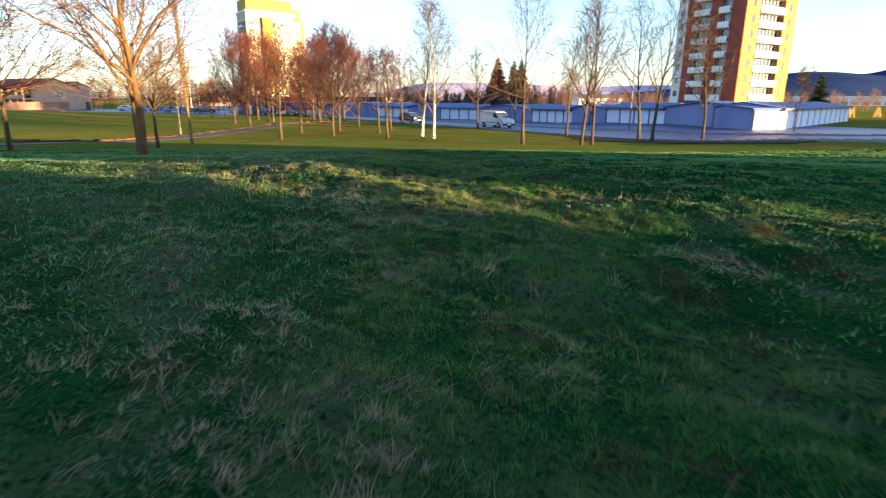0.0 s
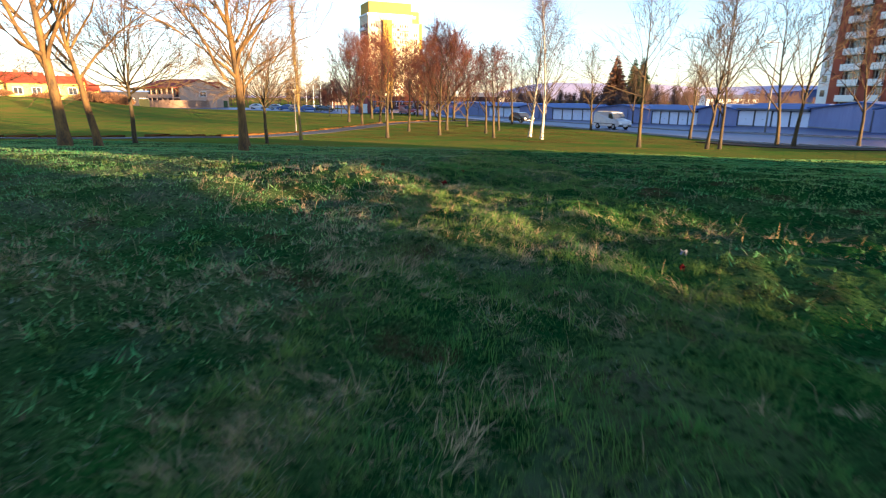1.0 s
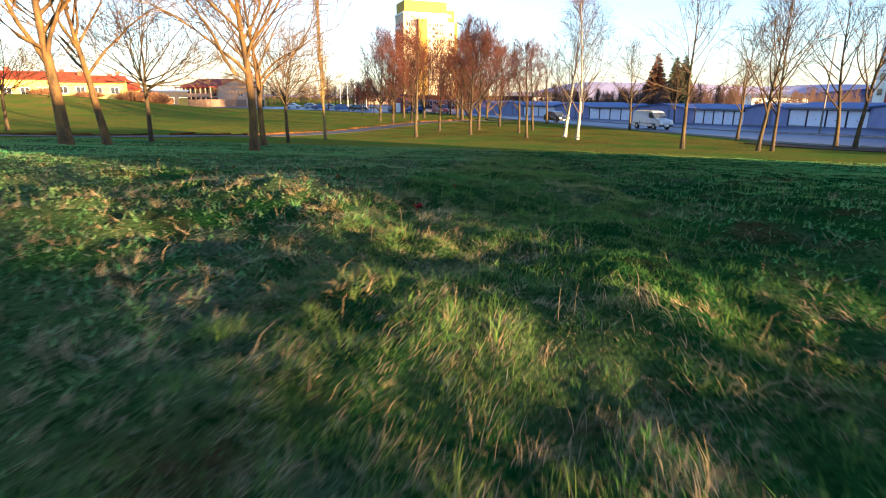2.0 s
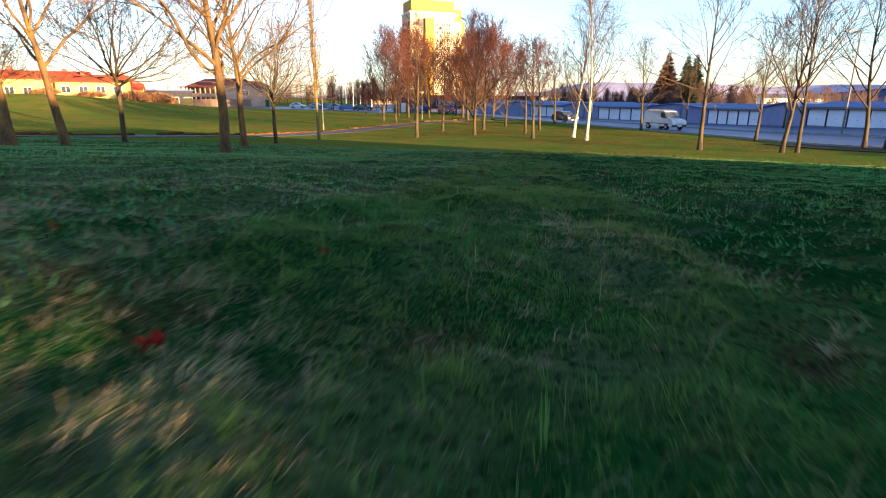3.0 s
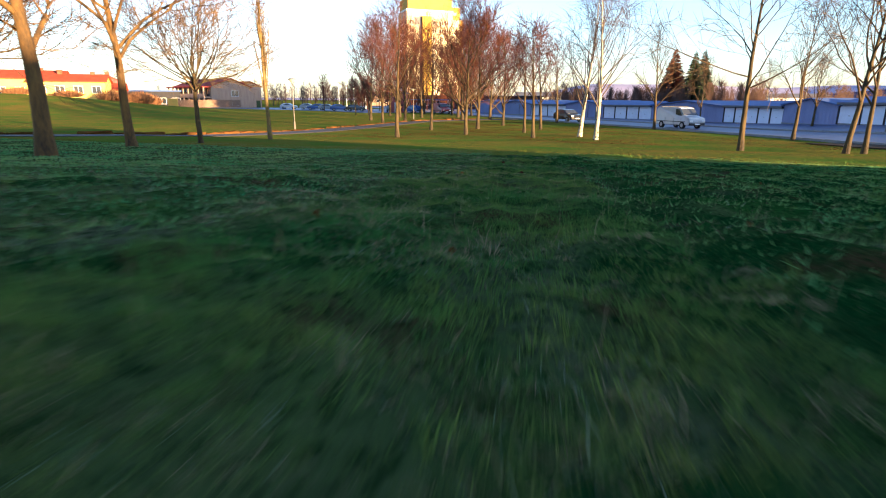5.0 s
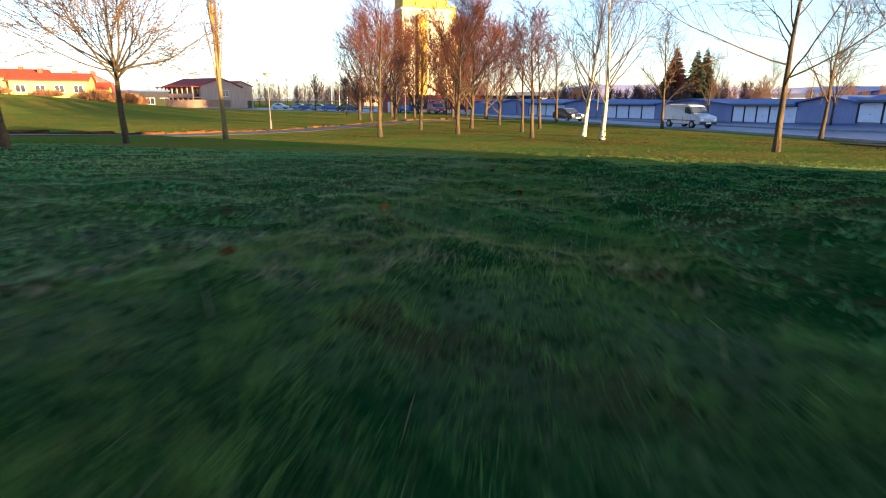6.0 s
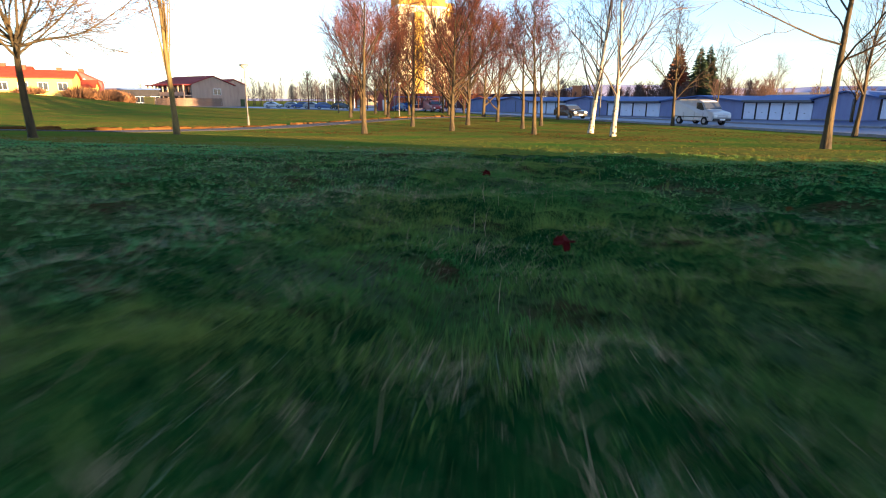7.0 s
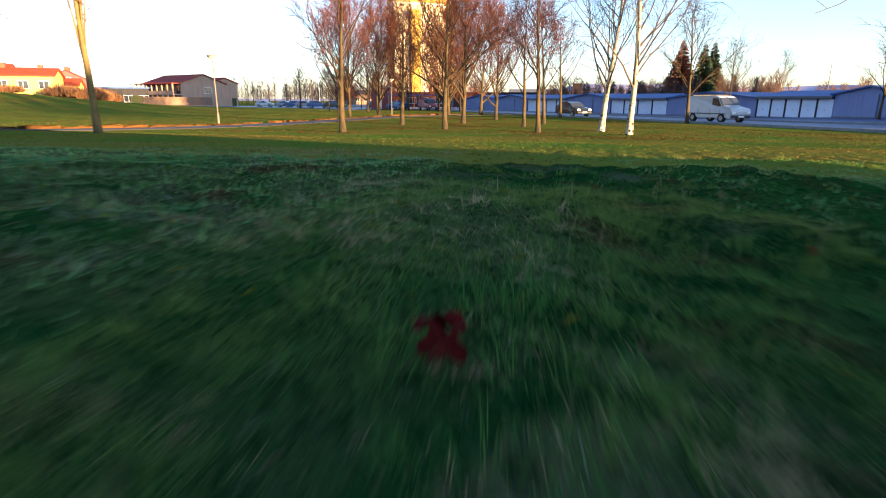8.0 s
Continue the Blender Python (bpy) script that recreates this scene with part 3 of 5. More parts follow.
spruce(14.5, 161, 15.0, 3.6, 1, "needles_brown", "tall spruce with brownish needles behind the garages")
spruce(18.9, 160.5, 14.0, 3.0, 2, "needles", "tall dark green spruce behind the garages")
spruce(21.5, 165, 14.5, 3.0, 3, "needles", "tall dark green spruce behind the garages")
spruce(81.5, 125.5, 9.0, 2.2, 4, "needles", "lone dark spruce beside the far street")


def bush(name, x, y, rx, ry, h, seed, mat, label, count=500, category="hedge"):
    R = random.Random(seed)
    V, Fc = [], []
    for _ in range(count):
        a, q = R.uniform(0, 6.283), R.random() ** 0.5
        bx, by = rx * q * math.cos(a), ry * q * math.sin(a)
        top = h * (1 - 0.5 * q * q) * R.uniform(0.6, 1.08)
        lx, ly = bx * R.uniform(0.0, 0.35) + R.uniform(-.2, .2), by * R.uniform(0.0, 0.35) + R.uniform(-.2, .2)
        z0 = top * R.uniform(0, 0.5)
        w = R.uniform(0.03, 0.09)
        t = R.uniform(0, 3.14)
        cx, cy = math.cos(t) * w, math.sin(t) * w
        b = len(V)
        V += [(bx - cx, by - cy, z0), (bx + cx, by + cy, z0), (bx + lx + cx * .6, by + ly + cy * .6, z0 + (top - z0) * .6), (bx + lx * 1.4, by + ly * 1.4, top)]
        Fc += [(b, b + 1, b + 2), (b, b + 2, b + 3)]
    ob = raw(name, V, Fc, M[mat])
    ob.matrix_world = Matrix.Translation((x, y, gz(x, y) - 0.03))
    return tagged(ob, label, category, "hedges by the houses")


# ---- garages ----
EAVE = 2.02


def frontage(x0, y0, x1, y1):
    """The pose at the left end of a stretch of front wall, whose local -y side faces the street, and its length."""
    return pose(x0, y0, gz((x0 + x1) / 2, (y0 + y1) / 2) - 0.05, 0, 0, math.degrees(math.atan2(y1 - y0, x1 - x0))), math.hypot(x1 - x0, y1 - y0)


def garage_row(x0, y0, x1, y1, doors, depth=6.0, rise=0.55):
    """A row of lock-up garages under a roof that slopes down to the doors."""
    m, length = frontage(x0, y0, x1, y1)
    root = thing("garage_row", m, "low garage row with white up-and-over doors", "garage", "garage rows along the street")
    bm = bmesh.new()
    prism(bm, [(0.14, -0.3), (depth, -0.3), (depth, EAVE), (depth * .6, EAVE + rise), (0.14, EAVE)], 0, length, "x")
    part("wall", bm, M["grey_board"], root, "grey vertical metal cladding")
    bm = bmesh.new()
    k = rise / (depth * .6)
    prism(bm, [(-0.4, EAVE - k * .4 + 0.02), (depth * .6, EAVE + rise + 0.02), (depth + .3, EAVE + .02), (depth + .3, EAVE + .14), (depth * .6, EAVE + rise + 0.14), (-0.4, EAVE - k * .4 + 0.14)], 0.02, length - 0.02, "x")
    part("roof", bm, M["roof_felt"], root, "felt roof of low pitch, sky blue put into its colour")
    part("fascia", boxes((0, -0.43, EAVE - k * .4 - 0.08, length, -0.4, EAVE - k * .4 + 0.15)), M["fascia"], root)
    part("plinth", boxes((0, 0.05, -0.3, length, 0.14, 0.14)), M["kerb"], root)
    part("lintel", boxes((0, 0.0, 1.83, length, 0.14, EAVE)), M["dark_board"], root)
    pitch = length / doors
    for i in range(doors):
        a, b = i * pitch + 0.09, (i + 1) * pitch - 0.09
        d = part("door", boxes((a, 0.03, 0.1, b, 0.09, 1.82), bevel=0.01), M["white_door"], root)
        bm = bmesh.new()
        for j in range(1, 7):
            xx = a + (b - a) * j / 7
            box(bm, xx - 0.012, 0.015, 0.16, xx + 0.012, 0.03, 1.76)
        part("door_rib", bm, M["white_door"], d)
        part("handle", boxes(((a + b) / 2 - 0.06, -0.01, 0.8, (a + b) / 2 + 0.06, 0.03, 0.85)), M["plastic"], d)
        part("post", boxes((i * pitch - 0.085, -0.01, 0, i * pitch + 0.085, 0.14, 1.83)), M["dark_board"], root)
    return root


def garage_gable(x0, y0, x1, y1, depth=13.0, rise=0.62):
    """The windowless gable end of a garage wing, clad in upright grey sheets."""
    m, width = frontage(x0, y0, x1, y1)
    root = thing("garage_wing", m, "windowless grey gable end of a garage wing", "garage", "garage wings along the street")
    bm = bmesh.new()
    prism(bm, [(0, -0.3), (width, -0.3), (width, EAVE), (width / 2, EAVE + rise), (0, EAVE)], 0, depth, "y")
    part("wall", bm, M["grey_board"], root, "grey vertical metal cladding")
    n = int(width / 0.45)
    me = bpy.data.meshes.new("rib")
    bm = boxes((-0.02, -0.014, 0, 0.02, -0.002, 1))
    bm.to_mesh(me)
    bm.free()
    me.materials.append(M["grey_board"])
    for i in range(1, n):
        xx = width * i / n
        ob = new("rib", me)
        ob.parent = root
        ob.location, ob.scale = (xx, 0, 0.15), (1, 1, EAVE + rise * (1 - abs(xx - width / 2) / (width / 2)) - 0.2)
    bm = bmesh.new()
    k = rise / (width / 2)
    o = 0.3
    prism(bm, [(-o, EAVE - k * o + 0.02), (width / 2, EAVE + rise + 0.02), (width + o, EAVE - k * o + 0.02), (width + o, EAVE - k * o + .16), (width / 2, EAVE + rise + .16), (-o, EAVE - k * o + .16)], -0.3, depth, "y")
    part("roof", bm, M["roof_felt"], root, "felt roof of low pitch, sky blue put into its colour")
    part("plinth", boxes((-0.03, -0.06, -0.3, width + 0.03, 0.0, 0.14)), M["kerb"], root)
    part("drainpipe", cone(bmesh.new(), 0.05, 0.05, 0.1, EAVE, width * .62, -0.1, 8), M["fascia"], root)
    return root


garage_gable(-27, 129, -20.2, 122.6)
garage_row(-13.7, 116.3, -7.1, 110.0, 4)
garage_gable(-20.2, 122.6, -13.7, 116.3)
garage_gable(-7.1, 110.0, -0.8, 104.0)
garage_row(-0.8, 104.0, 5.9, 99.0, 4)
garage_gable(5.9, 99.0, 13.8, 89.5)
garage_row(13.8, 89.5, 18.7, 83.0, 5)
garage_gable(18.7, 83.0, 22.0, 77.0)
garage_row(22.0, 77.0, 27.2, 69.8, 4)
corner = garage_gable(27.2, 69.8, 29.7, 54.2, depth=2.7)
side = math.hypot(2.5, 15.6)
for i in range(2):
    door = part("side_door", boxes((side, 0.12 + i * 1.3, 0.1, side + 0.05, 1.30 + i * 1.3, 1.86), bevel=0.01), M["white_door"], corner, "white boarded side door")
    part("door_post", boxes((side, 0.02 + i * 1.3, 0.0, side + 0.07, 0.12 + i * 1.3, 1.95)), M["dark_board"], corner)
garage_row(32.5, 54.7, 56.5, 79.5, 12)
# ---- tall buildings ----
def tower_right(x, y, angle, z):
    """Brick tower block with balconies; its corner stands at the origin."""
    root = thing("tower_block", pose(x, y, z, 0, 0, angle), "tall red and yellow brick tower block with white balconies", "apartment block")
    W, D, st, n = 16.7, 13.0, 2.75, 15
    H = st * n
    for x0, x1 in ((0.3, 4.2), (12.6, W)):
        part("yellow_wall", boxes((x0, 0, 0, x1, 0.4, H)), M["brick_yellow"], root, "yellow brick front")
    for y0, y1 in ((0, 3.1), (5.2, 7.4), (10.8, D)):
        part("red_wall", boxes((0, y0, 0, 0.3, y1, H)), M["brick_red"], root, "red brick side")
    part("core", boxes((0.9, 1.2, 0, W, D, H - 0.1)), M["render_white"], root, "pale inner walls behind the balconies")
    part("end_wall", boxes((2.5, D, 0, W - 1, D + 4.2, H - 1.5)), M["render_white"], root, "white rendered stair wing")
    part("roof", boxes((-0.2, -0.2, H, W + 0.2, D + 0.2, H + 0.5)), M["fascia"], root)
    for k in range(n):
        zb = k * st + 0.25
        w = part("window", boxes((4.3, 1.05, zb + 1.1, 12.5, 1.19, zb + 2.35)), M["glass"], root)
        part("mullion", boxes(*[(4.3 + i * 1.17 - .06, 0.98, zb + 1.05, 4.3 + i * 1.17 + .06, 1.05, zb + 2.4) for i in range(8)]), M["frame_white"], w)
        part("balcony", boxes((4.25, -0.25, zb - 0.25, 12.55, 1.19, zb - 0.1), (4.25, -0.3, zb - 0.1, 12.55, -0.18, zb + 1.0)), M["render_white"], root, "white balcony parapet")
        for y0, y1 in ((3.1, 5.2), (7.4, 10.8)):
            w = part("window", boxes((0.75, y0, zb + 0.0, 0.89, y1, zb + 2.35)), M["glass"], root)
            part("mullion", boxes(*[(0.68, y0 + (y1 - y0) * i / 4 - .05, zb, 0.75, y0 + (y1 - y0) * i / 4 + .05, zb + 2.4) for i in range(5)]), M["frame_white"], w)
            part("balcony", boxes((-0.6, y0 - .15, zb - 0.25, 0.89, y1 + .15, zb - 0.1), (-0.7, y0 - .15, zb - 0.1, -0.58, y1 + .15, zb + 0.95)), M["render_white"], root, "white balcony parapet")
        for x0 in (2.1, 14.0):
            w = part("window", boxes((x0, -0.02, zb + 0.6, x0 + 0.85, 0.1, zb + 2.0)), M["glass"], root)
            part("window_frame", boxes((x0 - .07, -0.04, zb + .53, x0, 0.02, zb + 2.07), (x0 + .85, -0.04, zb + .53, x0 + .92, 0.02, zb + 2.07)), M["brick_red"], w)
        for y0 in (D + 0.7, D + 2.6):
            part("window", boxes((2.44, y0, zb + 0.7, 2.52, y0 + 0.9, zb + 1.9)), M["glass"], root)
    return root


tower_right(56.8, 112.6, 30, -2.0)


def tower_far(x, y, angle, z):
    """Pale tower block whose long front catches the sun; a yellow top storey, a yellow bay and a dark recess beside it."""
    root = thing("tower_block", pose(x, y, z, 0, 0, angle), "pale tower block with a yellow top storey and yellow bay", "apartment block")
    W, D, st, top = 21.6, 12.0, 2.8, 38.2
    main = top - 4.6
    part("wall", boxes((0, 0, 0, 17.4, D, main), (17.4, 0.6, 0, W, D, main - 2.4)), M["render_cream"], root, "pale rendered walls")
    part("parapet", boxes((-0.25, -0.25, main, 17.6, D + .25, main + 0.5)), M["frame_white"], root, "white parapet band")
    part("penthouse", boxes((0.5, 0.3, main + 0.5, 17.2, D, top)), M["brick_gold"], root, "plain yellow top storey")
    part("penthouse", boxes((17.2, 1.4, main - 2.4, 20.8, D, top - 2.6)), M["brick_gold"], root, "lower yellow top storey")
    part("vent", boxes((18.2, 1.3, main - 0.6, 19.4, 1.42, main + 0.3)), M["frame_white"], root)
    part("yellow_bay", boxes((5.6, -1.1, 0, 9.0, 0, main - 1.8)), M["brick_gold"], root, "projecting yellow brick bay")
    # recess drawn as a flat dark strip, its shade put into the colour
    part("recess", boxes((4.7, -0.05, 0, 5.6, 0.0, main - 1.8), (2.8, -0.06, main - 4.6, 4.7, 0.0, main - 2.2)), M["fascia"], root, "flat dark strip, a recess's shade put into its colour")
    part("corner_pier", boxes((W - 0.9, 0.3, 0, W + 0.1, 0.6, main - 2.4)), M["brick_gold"], root, "yellow brick corner")
    for k in range(11):
        zb = k * st + 0.4
        for x0, x1 in ((1.0, 2.6), (9.8, 10.8), (12.4, 13.6), (14.4, 15.6), (18.4, 19.6)):
            if x0 > 17 and k > 9:
                continue
            y0 = 0.6 if x0 > 17 else 0.0
            w = part("window", boxes((x0, y0 - 0.06, zb + 0.7, x1, y0 + 0.02, zb + 2.0)), M["glass_far"], root)
            part("window_frame", boxes((x0 - .1, y0 - .09, zb + .6, x1 + .1, y0 - .02, zb + .7), ((x0 + x1) / 2 - .06, y0 - .09, zb + .7, (x0 + x1) / 2 + .06, y0 - .061, zb + 2)), M["frame_white"], w)
        b = part("balcony", boxes((11.9, -1.1, zb - 0.2, 16.2, 0, zb), (11.9, -1.15, zb, 16.2, -1.03, zb + .75)), M["render_cream"], root, "pale balcony")
        part("rail", boxes((11.9, -1.17, zb + .86, 16.2, -1.1, zb + .93)), M["timber"], b)
        part("balcony", boxes((0.1, D * .2, zb - 0.2, -0.9, D * .8, zb), (-0.95, D * .2, zb, -0.85, D * .8, zb + .8)), M["frame_white"], root, "white side balcony")
        for y0 in (1.2, 4.6, 8.2):
            part("window", boxes((-0.06, y0, zb + 0.6, 0.02, y0 + 2.4, zb + 2.1)), M["glass_far"], root)
    return root


tower_far(-72.0, 212.5, 35, -2.7)


# ---- houses on the left ----
def gabled(root, x0, x1, y0, y1, base, eave, ridge, wall, roof, over=0.4, along_x=True):
    """Walls and a pitched roof; the ridge runs along x or along y."""
    bm = bmesh.new()
    if along_x:
        m = (y0 + y1) / 2
        prism(bm, [(y0, base), (y1, base), (y1, eave), (m, ridge), (y0, eave)], x0, x1, "x")
        a, b, lo, hi = y0, y1, x0, x1
    else:
        m = (x0 + x1) / 2
        prism(bm, [(x0, base), (x1, base), (x1, eave), (m, ridge), (x0, eave)], y0, y1, "y")
        a, b, lo, hi = x0, x1, y0, y1
    w = part("wall", bm, M[wall], root)
    k = (ridge - eave) / ((b - a) / 2)
    bm = bmesh.new()
    prism(bm, [(a - over, eave - k * over + .03), (m, ridge + .03), (b + over, eave - k * over + .03), (b + over, eave - k * over + .25), (m, ridge + .25), (a - over, eave - k * over + .25)], lo - over, hi + over, "x" if along_x else "y")
    part("roof", bm, M[roof], root)
    return w


def window(root, x0, x1, z0, z1, y, pane="glass"):
    w = part("window", boxes((x0, y - 0.05, z0, x1, y + 0.03, z1)), M[pane], root)
    f = 0.09
    part("window_frame", boxes((x0 - f, y - .09, z0 - f, x1 + f, y - .02, z0), (x0 - f, y - .09, z1, x1 + f, y - .02, z1 + f), (x0 - f, y - .09, z0, x0, y - .02, z1), (x1, y - .09, z0, x1 + f, y - .02, z1),
                               ((x0 + x1) / 2 - .04, y - .09, z0, (x0 + x1) / 2 + .04, y - .051, z1)), M["frame_white"], w)


def chimney(root, x, y, z0, z1):
    part("chimney", boxes((x - .4, y - .4, z0, x + .4, y + .4, z1), (x - .48, y - .48, z1, x + .48, y + .48, z1 + .12)), M["brick_red"], root)


# two-storey timber building with a loggia; local x runs along the gable, the loggia faces local -x
hs = thing("timber_building", pose(-107.9, 148.8, -2.75, 0, 0, 71), "two-storey weathered timber building with a red roof and loggia", "house")
gabled(hs, 0.0, 13.0, 0, 18, 0, 6.0, 8.2, "timber", "tile_dark", 0.5, along_x=False)
gabled(hs, 10.0, 18.0, 1.5, 16, 0, 6.2, 7.6, "timber", "tile_dark", 0.4, along_x=False)
part("loggia_floor", boxes((-2.4, 0.0, 2.9, 0, 18, 3.15), (-2.4, 0, 0, 0, 18, 0.25)), M["timber"], hs)
part("loggia_roof", boxes((-2.8, -0.3, 5.7, 0, 18.3, 5.95)), M["tile_dark"], hs)
for i in range(8):
    yy = i * 17.6 / 7
    part("column", boxes((-2.4, yy, 0.25, -2.1, yy + 0.4, 2.9), (-2.4, yy, 3.15, -2.1, yy + 0.4, 5.7)), M["timber"], hs)
    if i < 7:
        part("window", boxes((-0.05, yy + 0.7, 3.3, 0.03, yy + 2.2, 5.4)), M["glass"], hs)
        part("window", boxes((-0.05, yy + 0.7, 0.4, 0.03, yy + 2.2, 2.5)), M["glass"], hs)
        part("railing", boxes((-2.4, yy + .4, 3.2, -2.34, yy + 2.6, 4.0)), M["timber"], hs)
window(hs, 6.5, 8.7, 3.4, 4.9, 0.0)
window(hs, 6.5, 8.7, 0.8, 2.2, 0.0)
part("green_door", boxes((16.0, 1.4, 0, 17.4, 1.52, 2.2)), M["needles"], hs, "dark green door")


def fence(x, y, angle, length, h, mat, label):
    root = thing("fence", pose(x, y, gz(x, y), 0, 0, angle), label, "fence")
    me = bpy.data.meshes.new("board")
    bm = boxes((-0.07, -0.015, 0.06, 0.07, 0.015, h), bevel=0.004)
    bm.to_mesh(me)
    bm.free()
    me.materials.append(M[mat])
    for i in range(min(290, int(length / 0.16))):
        ob = new("board", me)
        ob.parent = root
        ob.location = (i * 0.16, 0, random.uniform(-.02, .02))
    part("rail", boxes((0, 0.02, h * .25, length, .07, h * .25 + .09), (0, 0.02, h * .8, length, .07, h * .8 + .09)), M[mat], root)
    return root


fence(-105.5, 131.0, 62, 18, 2.0, "fence_wood", "tall brown board fence before the timber building")
fence(-106.3, 130.2, -4, 3.2, 2.2, "render_yellow", "sunlit pale board fence panel")

# yellow terraced houses on the rise
for (hx, hy, w, d, e, r, lab) in ((-125.5, 90.0, 22, 9, 4.6, 6.2, "yellow rendered house with a red tiled roof"), (-111.0, 98.8, 13, 8, 3.8, 5.2, "lower yellow house with a red tiled roof")):
    zb = -1.0 if w > 20 else -0.7
    h = thing("yellow_house", pose(hx, hy, zb, 0, 0, 38), lab, "house", "yellow houses on the rise")
    gabled(h, 0, w, 0, d, 0, e, r, "render_yellow", "tile")
    for i in range(int(w / 3.2)):
        window(h, 1.0 + i * 3.2, 2.5 + i * 3.2, 1.6, 2.9, 0.0)
    chimney(h, w * 0.35, d / 2, r - .6, r + .9)
    chimney(h, w * 0.8, d / 2, r - .6, r + .6)
h = thing("yellow_annex", pose(-112.8, 112, -0.9, 0, 0, 38), "small yellow outbuilding with a red tiled roof", "house")
gabled(h, 0, 8, 0, 6, 0, 2.6, 3.9, "render_yellow", "tile")
window(h, 2, 3.4, 0.9, 1.9, 0)
h = thing("red_house", pose(-134, 133, -0.4, 0, 0, 43), "dark red timber house with white trim", "house")
gabled(h, 0, 9, 0, 9, 0, 4.0, 6.3, "timber_red", "tile_dark", along_x=False)
window(h, 3.7, 5.3, 3.4, 4.6, 0)
window(h, 2.0, 3.4, 0.9, 2.1, 0)
window(h, 5.6, 7.0, 0.9, 2.1, 0)
part("bargeboard", boxes((-0.45, -0.46, 3.7, -0.3, -0.4, 4.0), (9.3, -0.46, 3.7, 9.45, -0.4, 4.0)), M["frame_white"], h)
for i in range(4):
    chimney(h, 4.5, 1.2 + i * 2.0, 5.6, 7.1)
h = thing("dark_building", pose(-136, 141, -2.6, 0, 0, 30), "long flat-roofed building, shade put into its dark walls", "building")
# shade on the walls put into a near-black board colour
part("wall", boxes((0, 0, 0, 20, 9, 4.4)), M["dark_board"], h)
part("roof", boxes((-0.4, -0.4, 4.4, 20.4, 9.4, 4.8)), M["roof_felt"], h)
for i in range(5):
    window(h, 1.2 + i * 3.8, 3.4 + i * 3.8, 1.0, 2.6, 0)
for i, (bx, by, rx, ry, hh) in enumerate(((-96, 103.5, 3.0, 1.6, 2.6), (-92.5, 106.5, 3.0, 1.6, 2.4), (-99, 109, 2.4, 1.6, 2.8), (-103.5, 118.0, 3.0, 2.2, 3.4), (-104.5, 122, 2.5, 2.2, 3.2), (-97, 113, 2.2, 1.5, 2.4), (-101, 98, 3, 1.5, 1.6), (-106, 92, 3, 1.5, 1.6))):
    bush("hedge", bx, by, rx, ry, hh, 80 + i, "hedge", "bare orange-brown hedge before the houses", 900)


# ---- lamps, poles ----
def park_lamp(x, y, h=4.0):
    root = thing("park_lamp", Matrix.Translation((x, y, gz(x, y))), "slim park lamp with a funnel-shaped shade", "lamp", "park lamps")
    part("pole", cone(bmesh.new(), 0.045, 0.032, -0.1, h - 0.2), M["lamp_pole"], root)
    part("base", cone(bmesh.new(), 0.075, 0.07, -0.1, 0.7), M["lamp_pole"], root)
    bm = bmesh.new()
    cone(bm, 0.05, 0.34, h - 0.28, h, sides=16)
    part("shade", bm, M["shade"], root, "pale funnel shade")
    part("cap", cone(bmesh.new(), 0.35, 0.24, h + 0.005, h + 0.05, sides=16), M["steel"], root)


def play_frame(x, y, turn):
    root = thing("play_frame", pose(x, y, gz(x, y), 0, 0, turn), "yellow-orange wooden play frame on the lawn", "play frame", "play frames on the lawn")
    for s in (-1, 1):
        for k in (-1, 1):
            bm = cone(bmesh.new(), 0.07, 0.06, 0, 1.75, sides=8)
            bmesh.ops.rotate(bm, cent=(0, 0, 0), matrix=Matrix.Rotation(k * 0.24, 3, "X"), verts=bm.verts[:])
            bmesh.ops.translate(bm, vec=(s * 0.5, k * 0.42, 0), verts=bm.verts[:])
            part("leg", bm, M["render_yellow"], root)
    part("beam", boxes((-0.7, -0.06, 1.62, 0.7, 0.06, 1.74), bevel=0.02), M["render_yellow"], root)


play_frame(73.0, 102.6, 20)
play_frame(78.6, 103.6, 70)
park_lamp(-24.3, 51.8)
park_lamp(-26.0, 86.0)


def street_lamp(x, y, h, turn):
    root = thing("street_lamp", pose(x, y, gz(x, y), 0, 0, turn), "tall galvanised street lamp on the verge", "street lamp", "street lamps")
    part("pole", cone(bmesh.new(), 0.09, 0.05, -0.1, h), M["lamp_pole"], root)
    part("arm", boxes((0, -0.03, h - 0.1, 1.6, 0.03, h - 0.03)), M["lamp_pole"], root)
    part("lantern", boxes((1.3, -0.14, h - 0.14, 2.0, 0.14, h - 0.02), bevel=0.03), M["shade"], root)


street_lamp(20.9, 63.4, 8.6, 215)
street_lamp(-1.8, 97.5, 8.6, 215)
street_lamp(40.0, 150.0, 8.0, 200)
for i in range(4):
    p = thing("flagpole", Matrix.Translation((-71.5 + i * 1.9 + (1.2 if i == 3 else 0), 155.0 + i * 0.8, -2.7)), "bare white flagpole beside the parking lot", "flagpole", "flagpoles")
    part("pole", cone(bmesh.new(), 0.09, 0.05, 0, 6.6), M["pole_white"], p)
    part("finial", cone(bmesh.new(), 0.14, 0.02, 6.6, 6.8), M["pole_white"], p)


